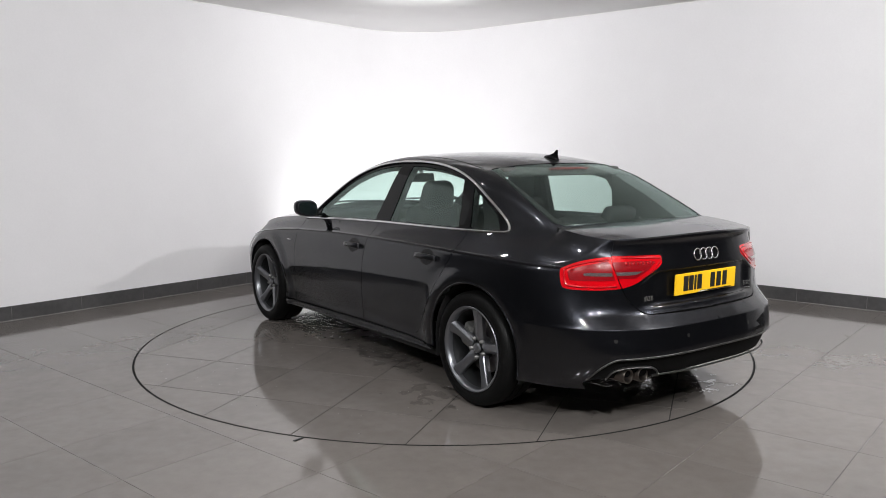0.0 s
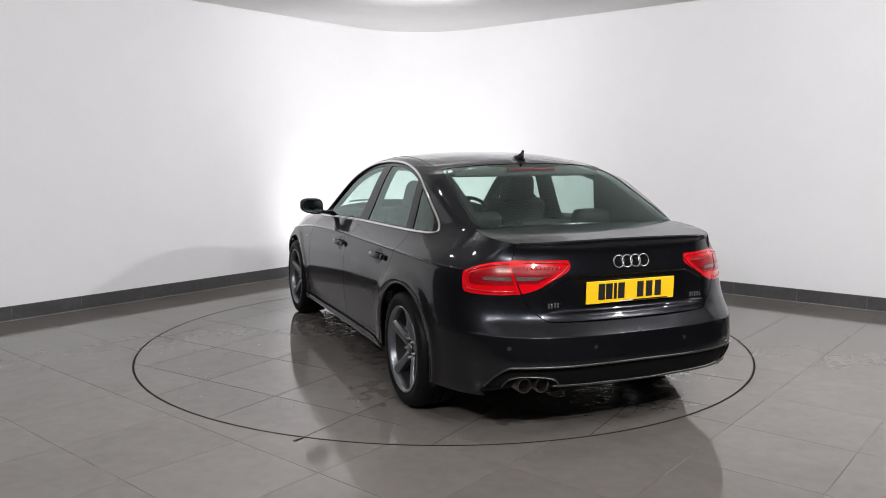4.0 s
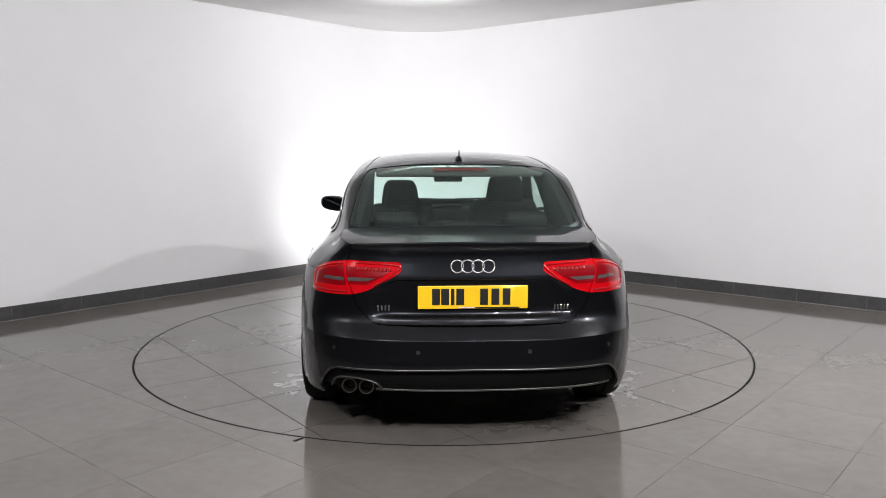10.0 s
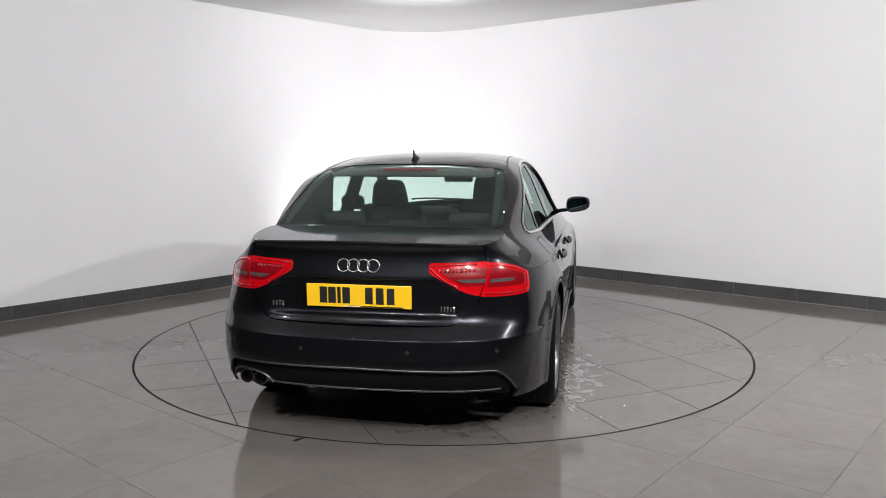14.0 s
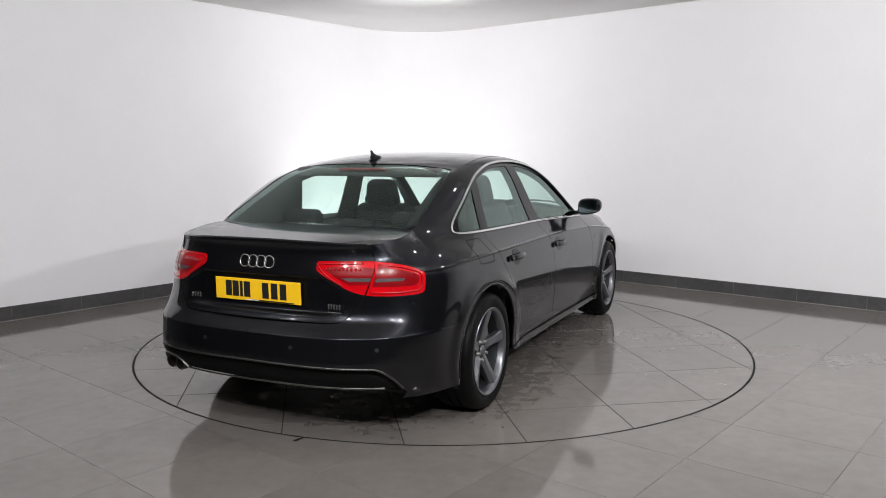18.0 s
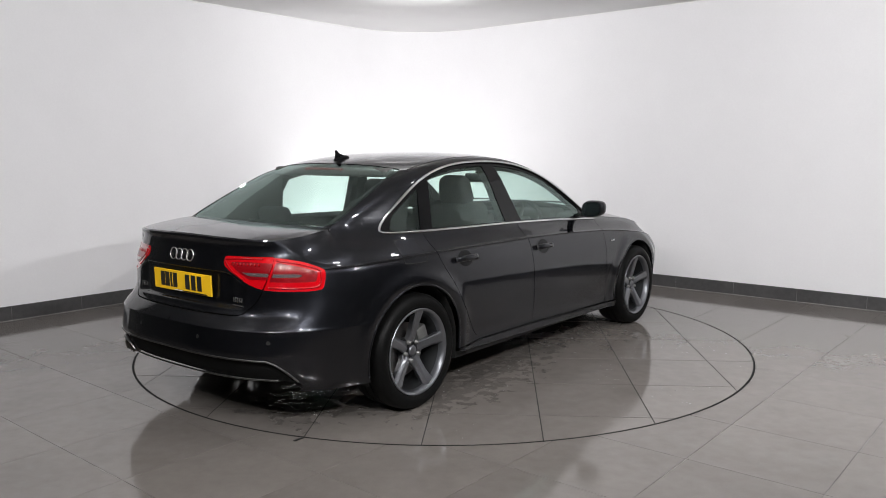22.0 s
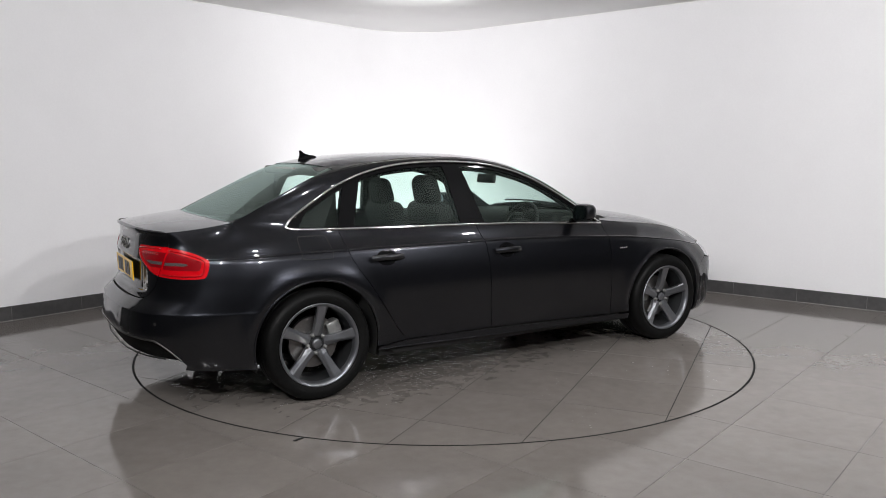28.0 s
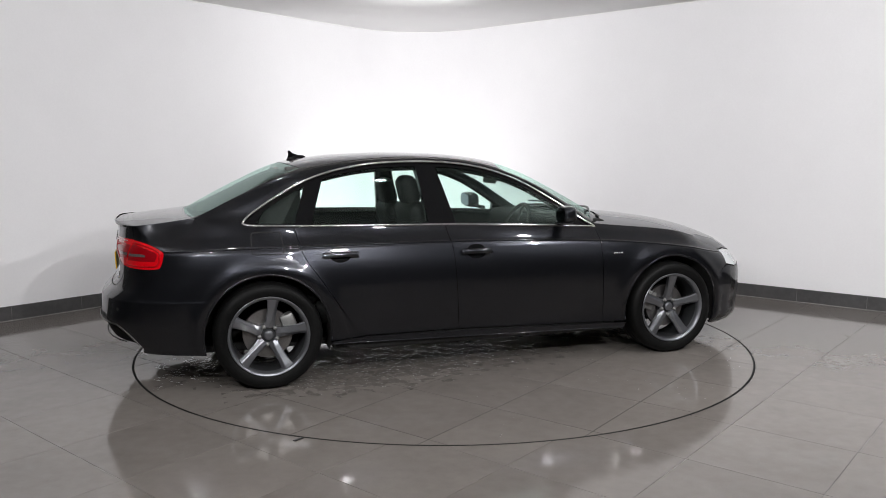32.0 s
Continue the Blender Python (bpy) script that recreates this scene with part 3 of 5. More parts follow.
def cabin(x, y):
    return cabin_mid(x) - cabin_drop(x) * np.abs(np.asarray(y) / cabin_wide(x)) ** 2.7


def deck(x, y):
    return deck_mid(x) - deck_drop(x) * np.abs(np.asarray(y) / 0.60) ** 2.6


def bonnet(x, y):
    return bonnet_mid(x) - 0.060 * np.abs(np.asarray(y) / 0.70) ** 2.2 - 0.05 * step01((np.asarray(x) - 1.4) / 0.6) * np.abs(np.asarray(y) / 0.70) ** 2


def top(x, y):
    x = np.asarray(x, float)
    back = np.maximum(cabin(x, y), deck(x, y))
    fore = np.maximum(cabin(x, y), bonnet(x, y))
    return np.where(x < 0, back, fore)


def top_normal(f, x, y):
    h = 0.004
    zx, zy = (f(x + h, y) - f(x - h, y)) / (2 * h), (f(x, y + h) - f(x, y - h)) / (2 * h)
    n = np.stack([-zx, -zy, np.ones_like(zx)], -1)
    return n / np.linalg.norm(n, axis=-1, keepdims=True)


def find_rim():
    """The height at which flank and top meet, all along the outline."""
    lo, hi = np.full(S_N.shape, 0.55), np.full(S_N.shape, 1.42)
    for _ in range(45):
        m = (lo + hi) / 2
        p = side(S_N, m)
        over = m > top(p[:, 0], p[:, 1])
        hi, lo = np.where(over, m, hi), np.where(over, lo, m)
    return (lo + hi) / 2


Z_RIM = find_rim()
RIM = side(S_N, Z_RIM)


def rim(s):
    return np.interp(s, S_N, Z_RIM)


def P(x, z):
    """(s, z) of the flank's point at that x and height."""
    lo, hi = np.interp(0.60, Y_N[:900], S_N[:900]), S_END - 0.5
    for _ in range(40):
        m = (lo + hi) / 2
        if side(m, z)[0] < x:
            lo = m
        else:
            hi = m
    return (lo, z)


def Q(y, z):
    """(s, z) of the tail's point at that y and height."""
    lo, hi = 0.0, 1.3
    for _ in range(40):
        m = (lo + hi) / 2
        if side(m, z)[1] < y:
            lo = m
        else:
            hi = m
    return (lo, z)


def F(y, z):
    """(s, z) of the nose's point at that y and height."""
    lo, hi = S_END - 1.2, S_END
    for _ in range(40):
        m = (lo + hi) / 2
        if side(m, z)[1] > y:
            lo = m
        else:
            hi = m
    return (lo, z)


def bow(points, n=6):
    """A smooth run through a few points."""
    p = [Vector(q) for q in points]
    out = []
    for i in range(len(p) - 1):
        a, b, c_, d = p[max(i - 1, 0)], p[i], p[i + 1], p[min(i + 2, len(p) - 1)]
        for k in range(n):
            t = k / n
            out.append(tuple(0.5 * (2 * b + (c_ - a) * t + (2 * a - 5 * b + 4 * c_ - d) * t * t + (3 * b - a - 3 * c_ + d) * t ** 3)))
    out.append(tuple(p[-1]))
    return out


def rim_run(s0, s1, drop=0.0, n=40):
    return [(s, float(rim(s)) - drop) for s in np.linspace(s0, s1, n)]


def within(px, py, poly):
    poly = np.asarray(poly)
    inside = np.zeros(px.shape, bool)
    x0, y0 = poly[:, 0], poly[:, 1]
    x1, y1 = np.roll(x0, -1), np.roll(y0, -1)
    for a, b, c_, d in zip(x0, y0, x1, y1):
        if b != d:
            inside ^= ((b > py) != (d > py)) & (px < (c_ - a) * (py - b) / (d - b) + a)
    return inside


from mathutils.geometry import delaunay_2d_cdt


def dense(poly, step):
    out = []
    for p, q in zip(poly, poly[1:] + poly[:1]):
        k = max(1, int(math.dist(p, q) / step))
        out += [(p[0] + (q[0] - p[0]) * j / k, p[1] + (q[1] - p[1]) * j / k) for j in range(k)]
    clean = [p for i, p in enumerate(out) if math.dist(p, out[i - 1]) > 1e-4]
    return clean


def fill(poly, lift, normal, step=0.028, holes=(), lipped=0.012, off=0.0, crisp=False, lines=()):
    """A curved sheet over a flat outline, with its edge folded in. Returns verts, faces, normals."""
    loops = [dense(list(l), step) for l in (poly, *holes)]
    flat, edges = [], []
    for l in loops:
        b = len(flat)
        flat += l
        edges += [(b + i, b + (i + 1) % len(l)) for i in range(len(l))]
    arr = np.array(flat)
    lo, hi = arr.min(0), arr.max(0)
    gx, gy = np.meshgrid(np.arange(lo[0] + step / 2, hi[0], step), np.arange(lo[1] + step / 2, hi[1], step))
    gx, gy = gx.ravel(), gy.ravel()
    ok = within(gx, gy, loops[0])
    for l in loops[1:]:
        ok &= ~within(gx, gy, l)
    gx, gy = gx[ok], gy[ok]
    if len(gx):
        d = np.min((gx[:, None] - arr[None, :, 0]) ** 2 + (gy[:, None] - arr[None, :, 1]) ** 2, axis=1)
        near = d > (0.55 * step) ** 2
        gx, gy = gx[near], gy[near]
    rows = list(lines)
    if crisp:  # the shoulder crease
        rows.append((lambda q: crease(np.interp(q, S_N, X_N)), (-0.017, -0.010, -0.0065, -0.0035, 0.0, 0.0045, 0.010)))
    for level, steps in rows:  # rows of points that hold a crease sharp
        row = np.arange(lo[0] + 0.012, hi[0], min(step, 0.022))
        cz = level(row)
        span = level(gx)
        clear = (gy < span + steps[0] - 0.005) | (gy > span + steps[-1] + 0.005)
        gx, gy = gx[clear], gy[clear]
        for dz in steps:
            ok = within(row, cz + dz, loops[0])
            for l in loops[1:]:
                ok &= ~within(row, cz + dz, l)
            if ok.any():
                d = np.min((row[ok][:, None] - arr[None, :, 0]) ** 2 + (cz[ok][:, None] + dz - arr[None, :, 1]) ** 2, axis=1)
                far = d > 0.0025 ** 2
                gx, gy = np.concatenate([gx, row[ok][far]]), np.concatenate([gy, cz[ok][far] + dz])
    pts = flat + list(zip(gx.tolist(), gy.tolist()))
    res = delaunay_2d_cdt([Vector(p) for p in pts], edges, [], 0, 1e-6)
    v2 = np.array([tuple(v) for v in res[0]])
    tri = np.array([f for f in res[2] if len(f) == 3])
    cen = v2[tri].mean(1)
    keep = within(cen[:, 0], cen[:, 1], loops[0])
    for l in loops[1:]:
        keep &= ~within(cen[:, 0], cen[:, 1], l)
    tri = tri[keep]
    v3, nn = lift(v2[:, 0], v2[:, 1]), normal(v2[:, 0], v2[:, 1])
    v3 = v3 + nn * off
    fn = np.cross(v3[tri[:, 1]] - v3[tri[:, 0]], v3[tri[:, 2]] - v3[tri[:, 0]])
    bad = (fn * nn[tri].mean(1)).sum(1) < 0
    tri[bad] = tri[bad][:, ::-1]
    verts, faces, norms = v3.tolist(), tri.tolist(), nn.tolist()
    if lipped:
        count = {}
        for a, b, c_ in faces:
            for e in ((a, b), (b, c_), (c_, a)):
                count[e] = count.get(e, 0) + 1
        rimmed = [e for e in count if (e[1], e[0]) not in count]
        for a, b in rimmed:
            i = len(verts)
            va, vb = v3[a], v3[b]
            na, nb = nn[a], nn[b]
            out = np.cross(vb - va, na)
            out = out / max(np.linalg.norm(out), 1e-9)
            verts += [va.tolist(), vb.tolist(), (vb - nb * lipped).tolist(), (va - na * lipped).tolist()]
            norms += [out.tolist()] * 4
            faces.append([i + 1, i, i + 3, i + 2])
    return verts, faces, norms


def mirrored(vfn):
    v, f, n = vfn
    return [(x, -y, z) for x, y, z in v], [list(reversed(q)) for q in f], [(a, -b, c_) for a, b, c_ in n]


def joined(*many):
    v, f, n = [], [], []
    for a, b, c_ in many:
        k = len(v)
        v, f, n = v + list(a), f + [[i + k for i in q] for q in b], n + list(c_)
    return v, f, n


def flank_normal(s, z):
    """The flank's normal, eased over into the top's along the rim."""
    n = side_normal(s, z)
    r = rim(s)
    w = 0.5 * step01(1 - (r - z) / 0.07) * step01((s - S_NOTCH - 0.03) / 0.20)
    p = side(s, r)
    t = top_normal(top, p[:, 0], p[:, 1])
    n = n * (1 - w)[:, None] + t * w[:, None]
    return n / np.linalg.norm(n, axis=-1, keepdims=True)


def crown_normal(f):
    def g(x, y):
        n = top_normal(f, x, y)
        d = np.full(x.shape, 9.0)
        e = np.zeros(x.shape + (3,))
        along = np.zeros(x.shape)
        for i in range(0, len(S_N), 6):
            q = np.hypot(x - RIM[i, 0], np.abs(y) - RIM[i, 1])
            m = q < d
            d = np.where(m, q, d)
            e[m] = RIM_NORMAL[i]
            along[m] = S_N[i]
        e[:, 1] *= np.where(y < 0, -1, 1)
        w = 0.5 * step01(1 - d / 0.07) * step01((along - S_NOTCH - 0.03) / 0.20)
        n = n * (1 - w)[:, None] + e * w[:, None]
        return n / np.linalg.norm(n, axis=-1, keepdims=True)
    return g


S_NOTCH = float(S_N[int(np.argmax((S_N > 0.7) & (cabin(RIM[:, 0], RIM[:, 1]) > deck(RIM[:, 0], RIM[:, 1]))))])  # where deck and cabin meet
RIM_NORMAL = side_normal(S_N, Z_RIM)


def lift_top(f):
    return lambda x, y: np.stack([x, y, f(x, y)], -1)


OFFSET = (-0.002, -0.05)  # the car stands a little off the turntable's centre
car = empty("saloon_car")
tagged(car, "wet black metallic four-door saloon with grey five-spoke alloy wheels", "car")


def sheet(name, vfn, material, parent=None, label=""):
    return mesh_ob(name, vfn[0], vfn[1], material, parent or car, label, normals=vfn[2])


def pair(name, vfn, material, parents=(None, None), label=""):
    return sheet(name, vfn, material, parents[0], label), sheet(name, mirrored(vfn), material, parents[1], label)


def arch(cx, a0, a1, r=0.374, n=26):
    return [P(cx + r * math.cos(radians(a0 + (a1 - a0) * i / n)), 0.325 + r * math.sin(radians(a0 + (a1 - a0) * i / n))) for i in range(n + 1)]


def PP(*pts):
    return [P(x, z) for x, z in pts]


def QQ(*pts):
    return [Q(y, z) for y, z in pts]


# lines that several panels share
DOOR_FRONT = bow(PP((0.862, 0.262), (0.846, 0.55), (0.838, 0.83), (0.832, 0.912)))
DOOR_MID = bow(PP((-0.196, 0.29), (-0.213, 0.55), (-0.232, 0.80), (-0.246, 0.87), (-0.256, 0.957)))
DOOR_REAR = bow(PP((-0.80, 0.292), (-0.862, 0.325), (-0.945, 0.44), (-1.085, 0.654), (-1.165, 0.77), (-1.202, 0.85), (-1.226, 0.966)))
BELT = bow(PP((0.832, 0.912), (0.3, 0.938), (-0.256, 0.957), (-0.8, 0.967), (-1.226, 0.975), (-1.46, 0.981)))
DLO_TOP = bow(PP((-1.46, 0.981), (-1.515, 0.987), (-1.525, 1.003), (-1.47, 1.055), (-1.35, 1.135), (-1.177, 1.232), (-0.97, 1.303), (-0.72, 1.347), (-0.42, 1.361), (-0.12, 1.347), (0.12, 1.30), (0.34, 1.214), (0.58, 1.075), (0.74, 0.968), (0.832, 0.912)))
LAMP_TOP = bow([(0.6926, 0.908), (0.765, 0.901), (0.84, 0.886), (0.89, 0.868), (0.922, 0.853), (0.933, 0.847)])
LAMP_FRONT = bow([(0.933, 0.847), (0.937, 0.840), (0.936, 0.81), (0.929, 0.775), (0.922, 0.757), (0.912, 0.750)])
LAMP_LOW = bow([(0.912, 0.750), (0.88, 0.746), (0.83, 0.744), (0.75, 0.744), (0.68, 0.746), Q(0.575, 0.750)])
LID_SHUT = bow(QQ((0.575, 0.750), (0.545, 0.69), (0.50, 0.642), (0.47, 0.622), (0.43, 0.615)))
BUMPER_SEAM = [P(-1.692, 0.573), P(-1.85, 0.570), P(-2.04, 0.572), P(-2.055, 0.60), P(-2.035, 0.73), P(-2.02, 0.757)]


def cut_at(run, s, first):
    """The part of a run before or after the station s."""
    return [p for p in run if (p[0] > s) == first]


def body_panels():
    s_mid = DOOR_MID[-1][0]
    s_rear = DOOR_REAR[-1][0]
    gap = 0.0022

    def shift(run, d):
        return [(s + d, z) for s, z in run]
    # front wings
    s_wing = P(0.95, 0.93)[0]
    wing = DOOR_FRONT[:1] + shift(DOOR_FRONT, gap) + rim_run(s_wing, F(0.52, 0.70)[0]) + [F(0.52, 0.672)] + PP((2.06, 0.692), (1.96, 0.712), (1.866, 0.712), (1.90, 0.61), (1.845, 0.575), (1.748, 0.506)) + arch(1.404, 27, 190)
    pair("front_wing", fill(wing, side, flank_normal, crisp=True), PAINT)
    # doors
    belt_f, belt_r = cut_at(BELT, s_mid, True), [p for p in BELT if s_rear < p[0] <= s_mid]
    front = shift(DOOR_FRONT, -gap) + belt_f + shift(DOOR_MID[::-1], gap)
    rear = shift(DOOR_MID, -gap) + belt_r + shift(DOOR_REAR[::-1], gap)
    fd = pair("front_door", fill(front, side, flank_normal, crisp=True), PAINT)
    rd = pair("rear_door", fill(rear, side, flank_normal, crisp=True), PAINT)
    # side frames: rear quarter, pillar and roof rail in one
    s_lid = 0.690
    frame_line = shift(DOOR_REAR, -gap) + [p for p in BELT if p[0] <= s_rear] + DLO_TOP + rim_run(s_wing, s_lid, 0.0, 160) + LAMP_TOP + LAMP_FRONT + BUMPER_SEAM[::-1][1:] + arch(-1.404, 138, -8)
    pair("side_frame", fill(frame_line, side, flank_normal, crisp=True, lines=((lambda q: np.where(q < 0.95, edge_line(q), 9.0), (-0.010, -0.004, 0.0, 0.004, 0.010)),)), PAINT)
    # sills
    sill = PP((1.032, 0.245), (0.862, 0.250), (0.3, 0.262), (-0.196, 0.276), (-0.80, 0.284), (-1.028, 0.266), (-1.016, 0.253), (-0.5, 0.244), (-0.12, 0.237), (0.5, 0.225), (1.015, 0.213))
    sills = pair("sill", fill(sill, side, side_normal, off=0.006), PAINT)
    ledge = bow(PP((1.02, 0.214), (0.5, 0.225), (-0.12, 0.237), (-0.5, 0.244), (-1.03, 0.254)), 12)
    a = np.array(ledge)
    p, n = side(a[:, 0], a[:, 1]), side_normal(a[:, 0], a[:, 1])
    v, f = tube((p + n * 0.006).tolist(), (0.0035, 0.004), 8, False, n.tolist())
    mesh_ob("sill_ledge", v, f, PAINT, sills[0], smooth=True)
    mesh_ob("sill_ledge", [(x, -y, z) for x, y, z in v], [tuple(reversed(q)) for q in f], PAINT, sills[1], smooth=True)
    # bumpers
    half = BUMPER_SEAM[:-1] + LAMP_LOW[:] + LID_SHUT[1:] + QQ((0.2, 0.611)) + [(0.0, 0.610), (0.0, 0.428)] + QQ((0.3, 0.425), (0.62, 0.419), (0.675, 0.408), (0.715, 0.36), (0.735, 0.315), (0.745, 0.275)) + PP((-2.12, 0.245), (-1.95, 0.238), (-1.780, 0.232)) + arch(-1.404, 194, 138)
    h = fill(half, side, side_normal, lines=((lambda q: 0.558 + 0 * q, (-0.012, -0.005, -0.0015, 0.0015, 0.005, 0.011)),))
    sheet("rear_bumper", joined(h, mirrored(h)), PAINT)
    nosehalf = arch(1.404, 27, -22) + PP((1.80, 0.17), (2.0, 0.175)) + [F(0.5, 0.175), (S_END, 0.175), (S_END, 0.70), F(0.52, 0.668), F(0.56, 0.60)] + PP((2.02, 0.578), (1.90, 0.600), (1.845, 0.572), (1.748, 0.503))
    h = fill(nosehalf, side, side_normal)
    sheet("front_bumper", joined(h, mirrored(h)), PAINT)
    lamp = PP((1.872, 0.706), (1.905, 0.612), (2.02, 0.586)) + [F(0.565, 0.606), F(0.525, 0.664)] + PP((2.055, 0.686), (1.958, 0.706))
    pair("headlamp", fill(lamp, side, side_normal, off=-0.002), HEADLAMP, label="clear headlamp")
    # boot lid: rear face and deck in one
    inner = bow(QQ((0.565, 0.752), (0.50, 0.773), (0.42, 0.815), (0.362, 0.849), (0.340, 0.866), (0.336, 0.885), (0.341, 0.903), (0.36, 0.909), (0.46, 0.910)) + [(0.6890, 0.911)])
    face = [(0.0, 0.618)] + QQ((0.2, 0.619)) + [(s - gap * 1.5, z + 0.004) for s, z in LID_SHUT[::-1]][:-1] + inner + rim_run(s_lid - gap * 1.5, 0.0)
    h = fill(face, side, flank_normal, step=0.016, lines=((lambda q: np.where(q < 0.55, recess_edge(q) - 0.0045, 9.0), (-0.013, -0.008, -0.0045, -0.002, 0.001, 0.0035, 0.008, 0.014)), (lambda q: 0.652 + 0 * q, (-0.013, -0.009, -0.004, 0.002, 0.008, 0.014)),
                                                          (lambda q: rim(q) - 0.004, (-0.024, -0.016, -0.010, -0.005, -0.001))))
    k0, k1 = int(np.searchsorted(S_N, 0.004)), int(np.searchsorted(S_N, s_lid))
    edge_pts = [tuple(RIM[i, :2]) for i in range(k0, k1, 8)]
    kc = next(i for i in range(k1, len(S_N)) if cabin(RIM[i, 0], RIM[i, 1]) > deck(RIM[i, 0], RIM[i, 1]))
    ys = np.linspace(float(RIM[kc, 1]) - 0.006, 0.0, 18)
    front_edge = []
    for y in ys:
        lo, hi = -2.0, -1.5
        for _ in range(30):
            m = (lo + hi) / 2
            lo, hi = (m, hi) if cabin(m, y) < deck(m, y) else (lo, m)
        front_edge.append((lo - 0.006, y))
    edge_pts += [(RIM[i, 0], RIM[i, 1] - 0.004) for i in range(k1, kc - 4, 8)]
    outline = [(RIM[0, 0], 0.0)] + edge_pts + front_edge
    d = fill(outline, lift_top(deck), crown_normal(deck))
    sheet("boot_lid", joined(h, mirrored(h), d, mirrored(d)), PAINT)
    # roof with the pillars; holes for the two screens
    ka, kb = kc, int(np.searchsorted(S_N, s_wing))
    edge_l = [tuple(RIM[i, :2]) for i in range(ka, kb, 10)]
    cow = []
    for y in np.linspace(edge_l[-1][1] - 0.01, 0, 16):
        lo, hi = 0.6, 1.3
        for _ in range(30):
            m = (lo + hi) / 2
            lo, hi = (m, hi) if cabin(m, y) > bonnet(m, y) else (lo, m)
        cow.append((lo, y))
    left = edge_l + cow
    back = [(x + 0.001, y) for x, y in front_edge[1:]]
    outline = left + [(x, -y) for x, y in left[::-1]] + [(x, -y) for x, y in back] + [(x, y) for x, y in back[::-1] if y > 0]
    screen_r = bow([(-1.225, 0.0), (-1.215, 0.25), (-1.18, 0.44), (-1.155, 0.518), (-1.19, 0.552), (-1.45, 0.592), (-1.70, 0.616), (-1.765, 0.618)]) + [(x + 0.008, y) for x, y in front_edge if y < 0.60]
    screen_r = screen_r[:-1] + [(x, -y) for x, y in screen_r[::-1]][:-1]
    screen_f = bow([(0.265, 0.0), (0.255, 0.3), (0.215, 0.50), (0.225, 0.555), (0.28, 0.582), (0.55, 0.625), (0.80, 0.665), (0.86, 0.665)]) + [(x - 0.05, y) for x, y in cow if y < 0.63]
    screen_f = screen_f[:-1] + [(x, -y) for x, y in screen_f[::-1]][:-1]
    sheet("roof", fill(outline, lift_top(cabin), crown_normal(cabin), holes=(screen_r, screen_f)), PAINT)
    cab = lambda x, y: top_normal(cabin, x, y)
    rw = sheet("rear_window", fill(screen_r, lift_top(cabin), cab, off=-0.003, lipped=0.004), GLASS, label="green-tinted rear window")
    ws = sheet("windscreen", fill(screen_f, lift_top(cabin), cab, off=-0.003, lipped=0.004), GLASS, label="green-tinted windscreen")
    for ob in (rw, ws):
        ob.visible_shadow = False
    mid = sum(p[0] for p in screen_r) / len(screen_r)
    inner_r = [(mid + (x - mid) * 0.955, y * 0.965) for x, y in screen_r]
    part_band = fill(screen_r, lift_top(cabin), cab, holes=(inner_r,), off=-0.006, lipped=0)
    sheet("rear_window_border", part_band, FRIT, rw, "black painted glass border")
    # bonnet
    kf = int(np.argmin(np.abs(S_N - F(0.30, 0.7)[0])))
    edge_b = [(RIM[i, 0], RIM[i, 1] - 0.003) for i in range(kb, kf, 10)]
    cb = [(x + 0.03, y) for x, y in cow]
    outline = edge_b + [(x, -y) for x, y in edge_b[::-1]] + [(x, -y) for x, y in cb] + cb[::-1][1:]
    sheet("bonnet", fill(outline, lift_top(bonnet), lambda x, y: top_normal(bonnet, x, y)), PAINT)
    cl = [(x - 0.02, y) for x, y in cow] + [(x - 0.02, -y) for x, y in cow[::-1]][1:]
    cl += [(x + 0.05, y) for x, y in cl[::-1]]
    sheet("scuttle", fill(cl, lambda x, y: np.stack([x, y, cabin(x, y) * 0 + bonnet(x, y) - 0.03], -1), lambda x, y: top_normal(bonnet, x, y), step=0.04), BLACK)
    return fd, rd, inner


def flank_path(run, off):
    a = np.array(run)
    p, n = side(a[:, 0], a[:, 1]), side_normal(a[:, 0], a[:, 1])
    return (p + n * off).tolist(), n.tolist()


def both(name, verts, faces, material, parents=(None, None), label="", smooth=True):
    a = mesh_ob(name, verts, faces, material, parents[0] or car, label, smooth=smooth)
    b = mesh_ob(name, [(x, -y, z) for x, y, z in verts], [tuple(reversed(f)) for f in faces], material, parents[1] or car, label, smooth=smooth)
    return a, b


